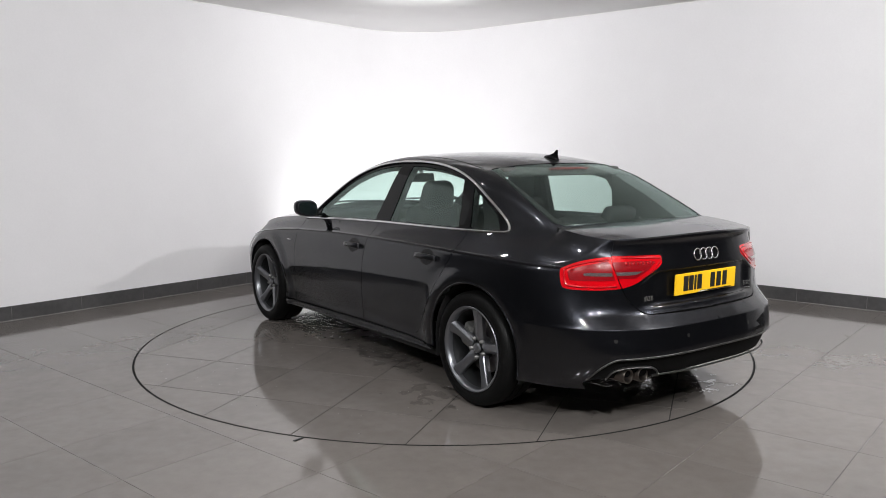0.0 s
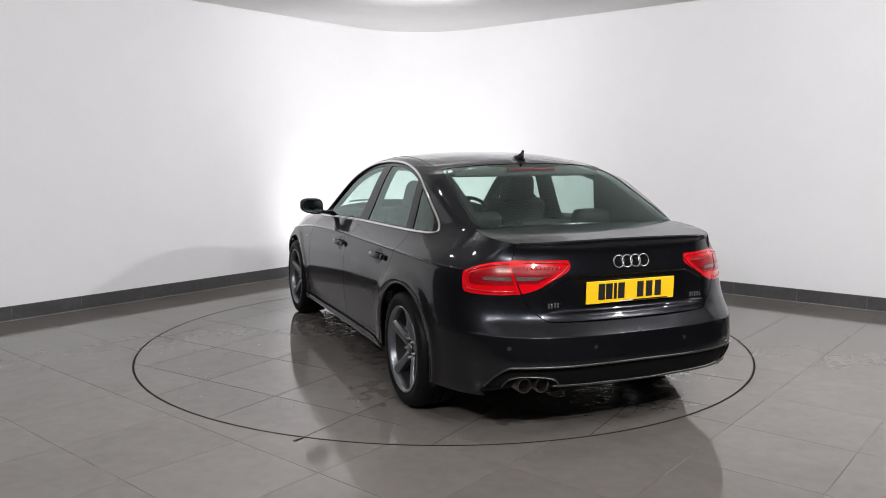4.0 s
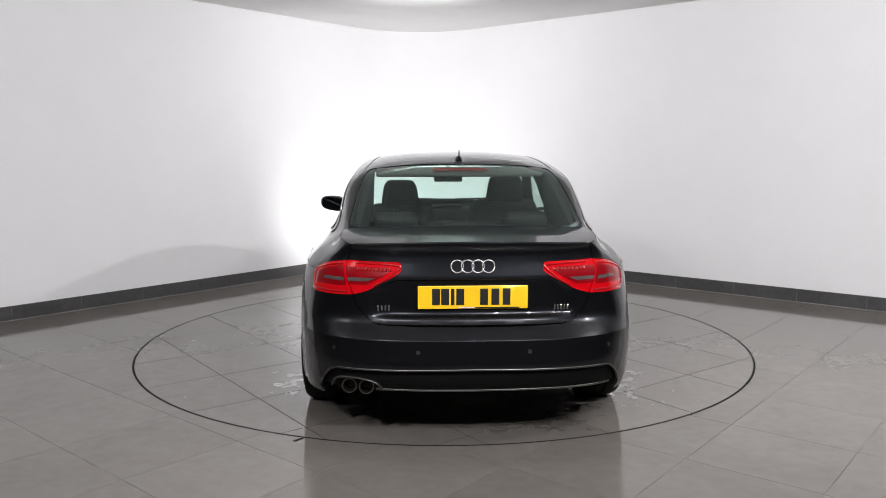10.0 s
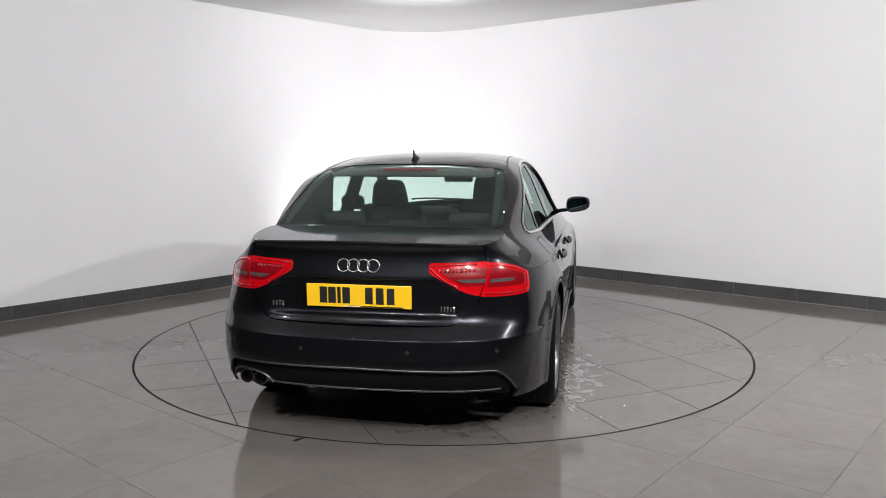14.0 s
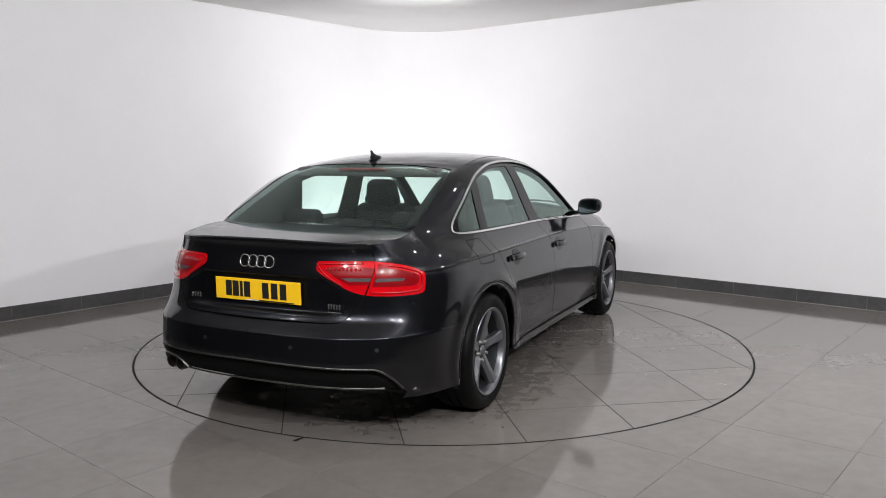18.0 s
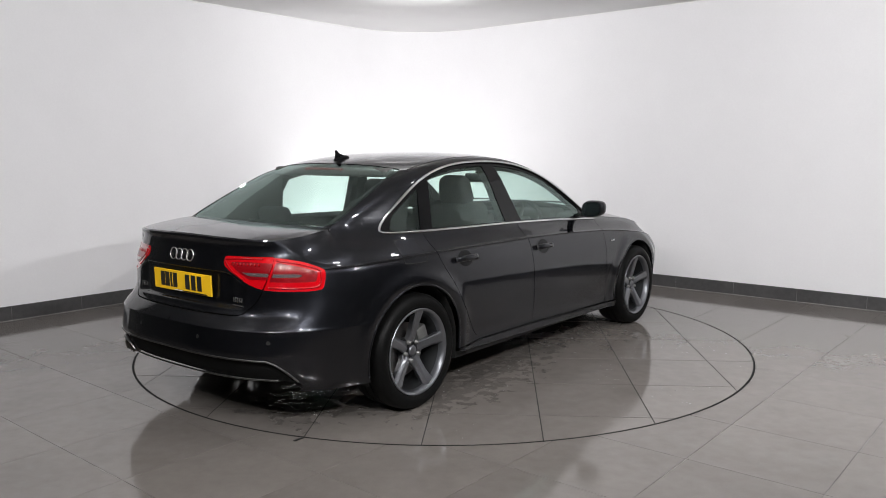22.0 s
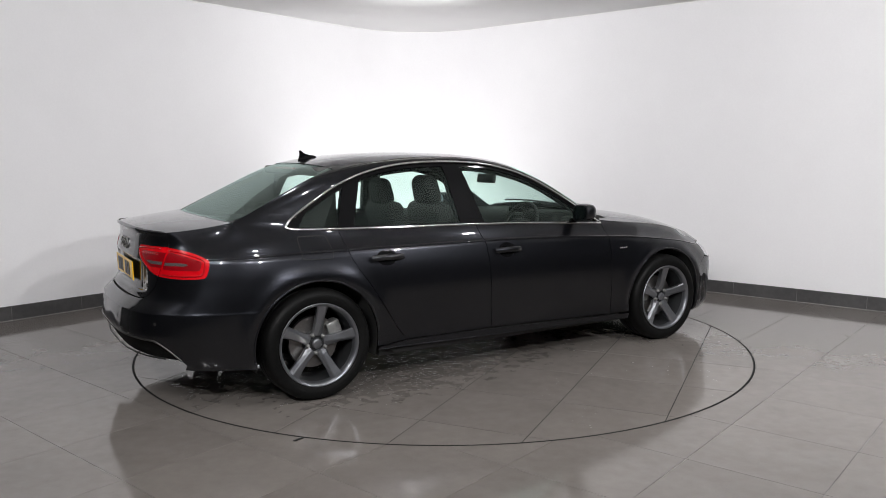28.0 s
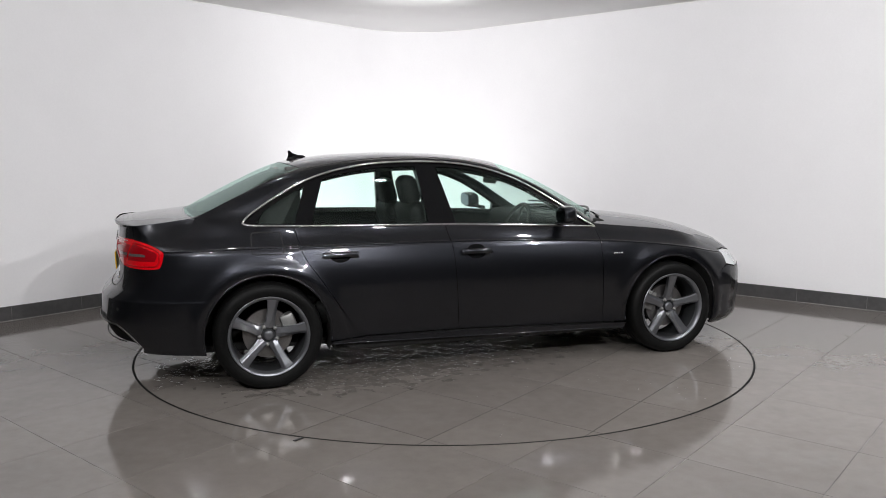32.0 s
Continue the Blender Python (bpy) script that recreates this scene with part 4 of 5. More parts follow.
def windows(fd, rd):
    """Side glass, black frames and pillars, the bright surround."""
    path = BELT[:-1] + DLO_TOP[:-1]
    pts, nrm = flank_path(path, 0.003)
    v, f = tube(pts, (0.0085, 0.006), 8, True, nrm)
    both("window_trim", v, f, CHROME, label="bright metal window surround")

    def dlo_top(x):
        return float(np.interp(x, XS, ZS))
    tp = side(*np.array(DLO_TOP[8:]).T)
    XS, ZS = tp[:, 0], np.array(DLO_TOP)[8:, 1]
    bp = side(*np.array(BELT).T)

    def dlo_low(x):
        return float(np.interp(x, bp[::-1, 0], np.array(BELT)[::-1, 1]))

    fg = [P(x, dlo_low(x) + 0.014) for x in np.linspace(-0.175, 0.655, 14)] + [P(x, dlo_top(x) - 0.026) for x in np.linspace(0.655, -0.275, 26)]
    rg = [P(x, dlo_low(x) + 0.014) for x in np.linspace(-1.118, -0.362, 14)] + [P(x, dlo_top(x) - 0.026) for x in np.linspace(-0.41, -1.03, 20)]
    qg = [P(x, dlo_low(x) + 0.014) for x in np.linspace(-1.455, -1.222, 8)] + [P(x, dlo_top(x) - 0.030) for x in np.linspace(-1.148, -1.40, 10)]
    whole = BELT[:-1] + DLO_TOP[:-1]
    fr = fill(whole, side, side_normal, holes=(fg, rg, qg), off=-0.006, lipped=0.05)
    pair("window_frame", fr, GLOSS, label="gloss black window frame and pillar covers")
    for g, par in ((fg, fd), (rg, rd), (qg, (None, None))):
        for ob in pair("side_window", fill(g, side, side_normal, off=-0.010, lipped=0), GLASS, par, "green-tinted side window"):
            ob.visible_shadow = False


def handles(fd, rd):
    for (x0, x1, zc), par in (((-1.07, -0.857, 0.800), rd), ((-0.18, 0.027, 0.787), fd)):
        cup = [P((x0 + x1) / 2 + 0.067 * math.cos(a), zc + 0.002 + 0.047 * math.sin(a)) for a in np.linspace(0, 2 * math.pi, 28)[:-1]]
        pair("handle_cup", fill(cup, side, side_normal, step=0.015, off=0.0012, lipped=0.002), GLOSS, par)
        run = [P(x0 + (x1 - x0) * i / 12, zc) for i in range(13)]
        a = np.array(run)
        p, n = side(a[:, 0], a[:, 1]), side_normal(a[:, 0], a[:, 1])
        bowed = 0.012 + 0.022 * np.sin(np.linspace(0, math.pi, 13)) ** 0.5
        v, f = tube((p + n * bowed[:, None]).tolist(), (0.018, 0.010), 10, False, n.tolist())
        both("door_handle", v, f, PAINT, par)


def mirrors(fd):
    bm = bmesh.new()
    bmesh.ops.create_uvsphere(bm, u_segments=28, v_segments=18, radius=1)
    for v in bm.verts:
        x, y, z = v.co
        k = lambda a, e: math.copysign(abs(a) ** e, a)
        x, y, z = k(x, 0.85), k(y, 0.66), k(z, 0.66)
        v.co = (0.535 + 0.062 * x - 0.03 * y * 0.5 - (0.012 if x < -0.55 else 0), 0.938 + 0.094 * y, 1.010 + (0.062 - 0.008 * y) * z + 0.010 * y)
    for v in bm.verts:
        if v.co.x < 0.492:
            v.co.x = 0.492 - (v.co.y - 0.938) * 0.12
    bm.normal_update()
    me = bpy.data.meshes.new("mirror")
    bm.to_mesh(me)
    vs, fs = [tuple(v.co) for v in me.vertices], [tuple(p.vertices) for p in me.polygons]
    m = both("door_mirror", vs, fs, PAINT, fd)
    pts = [(0.487 - (y - 0.938) * 0.12 + (z - 1.01) * 0.01, y, z + (y - 0.938) * 0.10) for y, z in [(0.938 + 0.078 * math.copysign(abs(math.cos(a)) ** 0.6, math.cos(a)), 1.010 + 0.048 * math.copysign(abs(math.sin(a)) ** 0.65, math.sin(a))) for a in np.linspace(0, 2 * math.pi, 33)[:-1]]]
    both("mirror_glass", pts, [tuple(range(32))], MIRROR, m, "mirror glass", smooth=False)
    v, f = tube([(0.60, 0.765, 0.945), (0.57, 0.80, 0.955), (0.55, 0.86, 0.965)], (0.035, 0.016), 10)
    both("mirror_foot", v, f, GLOSS, fd)


def lamps(inner):
    """Tail lamps in two pieces each: on the quarter and on the lid."""
    outer = LAMP_TOP + LAMP_FRONT[1:] + LAMP_LOW[1:]
    a, b = pair("tail_lamp", fill(outer, side, side_normal, step=0.02, off=-0.001), RED, label="glossy red tail lamp")
    lid = inner + [(0.6888, 0.905), (Q(0.575, 0.750)[0] - 0.004, 0.757)]
    c1, d1 = pair("lid_lamp", fill(lid, side, side_normal, step=0.02, off=-0.001), RED, label="glossy red tail lamp on the boot lid")
    # clear reversing strips with dark surrounds, light guides, small diode row
    dark = bow([(0.650, 0.792), (0.692, 0.880), (0.76, 0.874), (0.83, 0.860), (0.884, 0.842), (0.895, 0.828), (0.888, 0.800), (0.87, 0.790), (0.74, 0.790), (0.650, 0.792)], 4)[:-1]
    pair("lamp_inset", fill(dark, side, side_normal, step=0.02, off=0.0012, lipped=0), RED_DARK, (a, b))
    clear = [(0.666, 0.813), (0.673, 0.830), (0.78, 0.830), (0.812, 0.827), (0.818, 0.820), (0.804, 0.814)]
    pair("reversing_lens", fill(clear, side, side_normal, step=0.02, off=0.0024, lipped=0), CLEAR, (a, b), "clear reversing lens")
    dark2 = [(0.640, 0.800), (0.672, 0.880)] + QQ((0.50, 0.884), (0.40, 0.882), (0.385, 0.870), (0.43, 0.838), (0.50, 0.800))
    pair("lamp_inset", fill(dark2, side, side_normal, step=0.02, off=0.0012, lipped=0), RED_DARK, (c1, d1))
    clear2 = [(0.642, 0.815), (0.650, 0.833)] + QQ((0.46, 0.833), (0.50, 0.817))
    pair("reversing_lens", fill(clear2, side, side_normal, step=0.02, off=0.0024, lipped=0), CLEAR, (c1, d1), "clear reversing lens")
    for run, par in (([(0.70, 0.893), (0.77, 0.886), (0.84, 0.871), (0.895, 0.852), (0.913, 0.836), (0.911, 0.80), (0.902, 0.772), (0.875, 0.763), (0.80, 0.760), (0.72, 0.760), (0.64, 0.763)], (a, b)),
                     (QQ((0.555, 0.90), (0.44, 0.899), (0.36, 0.894), (0.345, 0.884), (0.40, 0.835), (0.47, 0.795)), (c1, d1))):
        pts, nrm = flank_path(bow(run, 5), 0.0015)
        v, f = tube(pts, (0.0045, 0.002), 6, False, nrm)
        both("light_guide", v, f, RED_LED, par)
    for i in range(9):
        y = 0.385 + i * 0.019
        pts, nrm = flank_path(QQ((y, 0.872), (y + 0.011, 0.872)), 0.0015)
        v, f = tube(pts, (0.0075, 0.002), 6, False, nrm)
        both("diode", v, f, RED_LED, (c1, d1))


def tail_details():
    # black lower insert with the two bright lines
    half = [(0.0, 0.430)] + QQ((0.3, 0.427), (0.62, 0.422), (0.690, 0.412), (0.735, 0.36), (0.756, 0.310), (0.748, 0.292)) + QQ((0.4, 0.302)) + [(0.0, 0.305)]
    h = fill(half, side, side_normal, off=-0.02, lipped=0)
    sheet("bumper_insert", joined(h, mirrored(h)), INSERT, label="black honeycomb insert")
    upper = bow([(0.0, 0.424)] + QQ((0.3, 0.421), (0.61, 0.415), (0.668, 0.404), (0.712, 0.355), (0.738, 0.300)), 8)
    pts, nrm = flank_path(upper, 0.001)
    pts = [(x, -y, z) for x, y, z in pts[::-1]] + pts[1:]
    nrm = [(x, -y, z) for x, y, z in nrm[::-1]] + nrm[1:]
    v, f = tube(pts, (0.0055, 0.004), 8, False, nrm)
    mesh_ob("bumper_trim", v, f, SATIN, car, "satin silver bumper line", smooth=True)
    lower = bow(QQ((0.46, 0.318), (0.3, 0.316)) + [(0.0, 0.314)], 8)
    pts, nrm = flank_path(lower, 0.0)
    right = bow([(0.0, 0.314)] + QQ((0.3, 0.316), (0.6, 0.312), (0.675, 0.310)), 8)
    p2, n2 = flank_path(right, 0.0)
    pts, nrm = pts + [(x, -y, z) for x, y, z in p2[1:]], nrm + [(x, -y, z) for x, y, z in n2[1:]]
    v, f = tube(pts, (0.006, 0.004), 8, False, nrm)
    mesh_ob("bumper_trim", v, f, SATIN, car, "satin silver bumper line", smooth=True)
    # twin tail pipes with a collar
    for y in (0.588, 0.506):
        v, f = lathe([(0.0, -0.10), (0.029, -0.10), (0.030, 0.0), (0.0315, 0.004), (0.0355, 0.004), (0.037, 0.0), (0.036, -0.14)], 32)
        ob = mesh_ob("tail_pipe", [(-y_, x, z) for x, y_, z in v], f, EXHAUST, car, "oval polished twin tail pipe", smooth=True)
        ob.data.set_sharp_from_angle(angle=radians(40))
        ob.matrix_basis = pose(-2.278 if y > 0.55 else -2.300, y, 0.322)
        # dark disc inside the pipe, stands in for the shaded depth
        mesh_ob("pipe_bore_dark", [(0.06, 0.029 * math.cos(a), 0.029 * math.sin(a)) for a in np.linspace(0, 2 * math.pi, 24)[:-1]], [tuple(range(23))], DARK, ob)
    col = bow(QQ((0.675, 0.312), (0.655, 0.352), (0.60, 0.370), (0.51, 0.368), (0.455, 0.350), (0.425, 0.316)), 6)
    pts, nrm = flank_path(col, 0.0)
    v, f = tube(pts, (0.0045, 0.010), 8, False, nrm)
    mesh_ob("pipe_surround", v, f, SATIN, car, "satin silver tail pipe surround", smooth=True)
    # number plate with plain bars
    lean = 1.5
    pl = part("number_plate", box(-0.004, -0.26, -0.0555, 0.004, 0.26, 0.0555, 0.003), YELLOW, car, "yellow number plate")
    pl.matrix_basis = pose(-2.288, 0.0, 0.746, 0, -lean, 0)
    for i, y in enumerate((0.174, 0.131, 0.0955, 0.060, -0.0525, -0.106, -0.159)):
        w = 0.008 if i == 2 else 0.0185
        part("plate_bar", box(-0.0062, y - w, -0.036, -0.0042, y + w, 0.042), PLATE_INK, pl)
    part("plate_strip", box(-0.0058, -0.22, -0.0525, -0.0042, 0.05, -0.0465), PLATE_INK, pl)
    part("plate_strip", box(-0.0064, -0.01, -0.0515, -0.006, 0.07, -0.0475), PLATE_WHITE, pl)
    # maker's sign as four plain rings, two small badges as bars
    for k in range(4):
        yc = 0.0735 - 0.049 * k
        a = np.linspace(0, 2 * math.pi, 33)[:-1]
        pts = [(float(side(np.array(abs(yc + 0.0295 * math.cos(t))), np.array(0.892 + 0.0295 * math.sin(t)))[0]) - 0.005, yc + 0.0295 * math.cos(t), 0.892 + 0.0295 * math.sin(t)) for t in a]
        v, f = tube(pts, (0.0036, 0.0036), 8, True, [(-1, 0, 0)] * 32)
        mesh_ob("ring_badge", v, f, BADGE, car, "chrome ring", smooth=True)
    for y0, y1, n in ((0.452, 0.384, 4), (-0.392, -0.468, 5)):
        for i in range(n):
            a, b = y0 + (y1 - y0) * i / n, y0 + (y1 - y0) * (i + 0.5) / n
            xx = float(side(np.array(abs((a + b) / 2)), np.array(0.69))[0])
            part("badge_bar", box(xx - 0.005, min(a, b), 0.679, xx + 0.003, max(a, b), 0.703, 0.001), BADGE, car)
    xx = float(side(np.array(0.43), np.array(0.66))[0])
    part("badge_bar", box(xx - 0.004, -0.468, 0.661, xx + 0.004, -0.392, 0.667, 0.001), BADGE, car)
    # small rubber nub on the deck below the rear window
    zz = float(deck(np.array(-1.83), np.array(0.0)))
    part("rubber_nub", box(-1.836, -0.006, zz - 0.002, -1.822, 0.006, zz + 0.016, 0.003), BLACK, car)
    # parking sensors
    for y in (0.66, 0.26, -0.26, -0.66):
        s, z = Q(abs(y), 0.505)
        p, n = side(np.array([s]), np.array([z]))[0], side_normal(np.array([s]), np.array([z]))[0]
        v, f = tube([p - n * 0.004, p + n * 0.0012], (0.010, 0.010), 16, False, [(0, 0, 1)] * 2)
        if y < 0:
            v, f = [(q[0], -q[1], q[2]) for q in v], [tuple(reversed(q)) for q in f]
        mesh_ob("parking_sensor", v, f, BLACK, car, smooth=False)


def flank_details():
    # flap, its joint as a thin groove line; wing badge
    r = bow(PP((-1.49, 0.90), (-1.485, 0.935), (-1.46, 0.945)) + PP((-1.335, 0.945), (-1.315, 0.935), (-1.303, 0.86), (-1.305, 0.83), (-1.325, 0.82), (-1.47, 0.823), (-1.488, 0.84), (-1.49, 0.90)), 5)
    pts, nrm = flank_path(r[:-1], 0.0002)
    v, f = tube(pts, (0.0032, 0.0010), 6, True, nrm)
    mesh_ob("fuel_flap_joint", [(x, -y, z) for x, y, z in v], [tuple(reversed(q)) for q in f], DARK, car, "joint of the fuel flap", smooth=True)
    for i in range(4):
        pts, nrm = flank_path(PP((0.93 + i * 0.018, 0.735), (0.944 + i * 0.018, 0.735)), 0.001)
        v, f = tube(pts, (0.006, 0.0015), 6, False, nrm)
        both("wing_badge", v, f, CHROME)
    # rolled lips of the wheel arches
    for run in (arch(-1.404, 190, -6, 0.377, 60), arch(1.404, 20, 188, 0.377, 60)):
        pts, nrm = flank_path(run, -0.001)
        v, f = tube(pts, (0.0065, 0.0045), 8, False, nrm)
        both("arch_lip", v, f, PAINT)
    # roof mouldings
    k = [i for i in range(0, len(S_N), 12) if -1.13 < RIM[i, 0] < 0.20 and RIM[i, 2] > 1.2]
    xy = [(RIM[i, 0], RIM[i, 1] - 0.060) for i in k]
    v, f = tube([(x, y, float(cabin(np.array(x), np.array(y)))) for x, y in xy], (0.005, 0.0025), 6, False, [(0, 0.2, 1)] * len(xy))
    both("roof_moulding", v, f, BLACK)
    # roof aerial
    prof = [(-1.035, 0.0), (-1.07, 0.016), (-1.10, 0.030), (-1.128, 0.044), (-1.150, 0.068), (-1.162, 0.068), (-1.158, 0.040), (-1.165, 0.018), (-1.172, 0.0)]
    n = len(prof)
    vs = [(x, sgn * (0.0045 - 0.03 * z), float(cabin(np.array(x), np.array(0.0))) + z - 0.004) for sgn in (-1, 1) for x, z in prof]
    fs = [tuple(range(n)), tuple(range(n, 2 * n))[::-1]] + [(i, n + i, n + (i + 1) % n, (i + 1) % n) for i in range(n)]
    fin = mesh_ob("roof_aerial", vs, fs, GLOSS, car, "black fin aerial on a rounded base")
    bm = bmesh.new()
    bmesh.ops.create_uvsphere(bm, u_segments=20, v_segments=12, radius=1, matrix=pose(-1.105, 0, float(cabin(np.array(-1.105), np.array(0.0))), 0, -8, 0) @ Matrix.Diagonal((0.068, 0.023, 0.022, 1)))
    part("aerial_base", bm, GLOSS, fin, smooth=True)
    # dark shell added behind shut lines for their shade; floor pan, arch liners
    for cx in (-1.404, 1.404):
        prof = [(0.10, 0.30), (0.39, 0.30), (0.392, 0.70), (0.382, 0.86)]
        v = [(cx + r * math.cos(t), y, 0.325 + r * math.sin(t)) for t in np.linspace(radians(-18), radians(198), 40) for r, y in prof]
        f = [(4 * i + k, 4 * i + k + 1, 4 * i + k + 5, 4 * i + k + 4) for i in range(39) for k in range(3)]
        both("arch_liner", v, f, DARK)
    shell = PP((1.75, 0.60), (0.85, 0.88), (-0.25, 0.93), (-1.22, 0.93), (-1.50, 0.95), (-1.95, 0.90), (-2.0, 0.60), (-1.80, 0.58)) + arch(-1.404, 140, -5, 0.415) + PP((-0.9, 0.19), (0.9, 0.19)) + arch(1.404, 185, 40, 0.415)
    pair("inner_shell", fill(shell, side, side_normal, step=0.05, off=-0.022, lipped=0), DARK)
    tailh = [(0.0, 0.56)] + QQ((0.5, 0.56), (0.72, 0.56), (0.72, 0.93), (0.55, 0.955)) + [(0.0, 0.98)]
    h = fill(tailh, side, side_normal, step=0.05, off=-0.03, lipped=0)
    sheet("inner_tail", joined(h, mirrored(h)), DARK)
    part("floor_pan", box(-1.95, -0.68, 0.20, 1.72, 0.68, 0.25, 0.02), DARK, car)
    part("floor_pan", box(-1.0, -0.83, 0.19, 1.0, 0.83, 0.23, 0.01), DARK, car)
    part("rear_silencer", box(-2.10, -0.50, 0.22, -1.80, 0.50, 0.32, 0.05), DARK, car)


def wheels():
    """Tyre, rim, five broad faceted spokes, bolts, cap, disc and caliper."""
    R = 0.326
    tyre_prof = [(0.236, 0.098), (0.243, 0.112), (0.262, 0.121), (0.285, 0.123), (0.305, 0.117), (0.318, 0.104), (0.3245, 0.085), (R, 0.06), (R, 0.031), (0.319, 0.029), (0.319, 0.024), (R, 0.022), (R, -0.022), (0.319, -0.024), (0.319, -0.029), (R, -0.031), (R, -0.06), (0.318, -0.104), (0.285, -0.122), (0.243, -0.112), (0.236, -0.098)]
    rim_prof = [(0.243, 0.112), (0.2445, 0.117), (0.2415, 0.120), (0.235, 0.1185), (0.2285, 0.113), (0.222, 0.098), (0.219, 0.078)]
    barrel_prof = [(0.219, 0.078), (0.214, 0.02), (0.212, -0.10), (0.2425, -0.112)]
    tv, tf = lathe(tyre_prof, 72)
    rv, rf = lathe(rim_prof, 72)
    lv, lf = lathe(barrel_prof, 60)
    dv, df = lathe([(0.07, 0.012), (0.150, 0.012), (0.152, 0.008), (0.152, -0.014), (0.07, -0.014)], 48)
    hv, hf = lathe([(0.0, 0.050), (0.06, 0.048), (0.068, 0.03), (0.072, -0.014)], 36)
    # one spoke along +x; outer face towards +y; sections of (radius, half width, face height, ridge offset)
    secs = [(0.045, 0.036, 0.066, 0.0), (0.075, 0.031, 0.076, 0.004), (0.115, 0.0285, 0.084, 0.008), (0.165, 0.030, 0.094, 0.011), (0.205, 0.034, 0.104, 0.014), (0.226, 0.040, 0.108, 0.016)]
    sv, sf = [], []
    for r, w, h, o in secs:
        sv += [(r, h - 0.048, -w * 0.8), (r, h - 0.010, -w), (r, h - 0.004, -w * 0.82), (r, h, o - 0.004), (r, h - 0.002, o + 0.004), (r, h - 0.013, w * 0.86), (r, h - 0.019, w), (r, h - 0.048, w * 0.8)]
    for i in range(len(secs) - 1):
        for k in range(8):
            l = (k + 1) % 8
            sf.append((i * 8 + k, i * 8 + l, (i + 1) * 8 + l, (i + 1) * 8 + k))
    sf += [tuple(range(8))[::-1], tuple(range((len(secs) - 1) * 8, len(secs) * 8))]
    bv, bf = lathe([(0.0, 0.014), (0.0065, 0.014), (0.0095, 0.011), (0.0105, 0.0), (0.013, -0.001), (0.013, -0.006)], 12)
    cv, cf = lathe([(0.0, 0.008), (0.020, 0.0075), (0.028, 0.004), (0.030, -0.004)], 32)
    first = None
    for cx, sgn, phase in ((-1.404, 1, 98), (-1.404, -1, 98), (1.404, 1, 95), (1.404, -1, 94)):
        w = empty("wheel")
        w.parent = car
        w["label"] = "wet black tyre on a grey five-spoke alloy rim"
        w.matrix_basis = pose(cx, sgn * 0.776, R, 0, 0, 0 if sgn > 0 else 180)
        if first is None:
            ty = mesh_ob("tyre", tv, tf, RUBBER, w, smooth=True)
            rm = mesh_ob("rim", rv, [tuple(reversed(q)) for q in rf], ALLOY, w, smooth=True)
            br = mesh_ob("rim_barrel", lv, [tuple(reversed(q)) for q in lf], BARREL, w, smooth=True)
            for o in (ty, rm):
                o.data.set_sharp_from_angle(angle=radians(32))
            ds = mesh_ob("brake_disc", dv, df, DISC, w, smooth=True)
            hb = mesh_ob("hub", hv, hf, BARREL, w, smooth=True)
            for o in (ds, hb):
                o.data.set_sharp_from_angle(angle=radians(32))
            sp = mesh_ob("spoke", sv, sf, ALLOY, w)
            bo = mesh_ob("wheel_bolt", bv, bf, CALIPER, w, smooth=True)
            cp = mesh_ob("centre_cap", cv, cf, ALLOY, w, smooth=True)
            first = {"tyre": ty.data, "rim": rm.data, "rim_barrel": br.data, "brake_disc": ds.data, "hub": hb.data, "spoke": sp.data, "wheel_bolt": bo.data, "centre_cap": cp.data}
            for o in (sp, bo, cp):
                bpy.data.objects.remove(o)
        else:
            for nm in ("tyre", "rim", "rim_barrel", "brake_disc", "hub"):
                o = new(nm, first[nm])
                o.parent = w
        for k in range(5):
            a = phase + 72 * k
            o = new("spoke", first["spoke"])
            o.parent = w
            o.matrix_basis = pose(0, 0, 0, 0, -a, 0)
            o = new("wheel_bolt", first["wheel_bolt"])
            o.parent = w
            aa = radians(a + 36)
            o.matrix_basis = pose(0.056 * math.cos(aa), 0.066, 0.056 * math.sin(aa))
        o = new("centre_cap", first["centre_cap"])
        o.parent = w
        o.matrix_basis = pose(0, 0.070, 0)
        # caliper ahead of the rear axle, behind the front axle
        fore = (1 if cx < 0 else -1) * (1 if sgn > 0 else -1)
        bm = box(0.095, -0.045, -0.07, 0.185, 0.042, 0.07, 0.018)
        bmesh.ops.create_cone(bm, cap_ends=True, segments=16, radius1=0.022, radius2=0.022, depth=0.03, matrix=pose(0.14, 0.045, 0.03, 90))
        o = part("caliper", bm, CALIPER, w, "cast brake caliper", smooth=True)
        o.matrix_basis = pose(0, 0, 0, 0, -20 if fore > 0 else 200, 0)


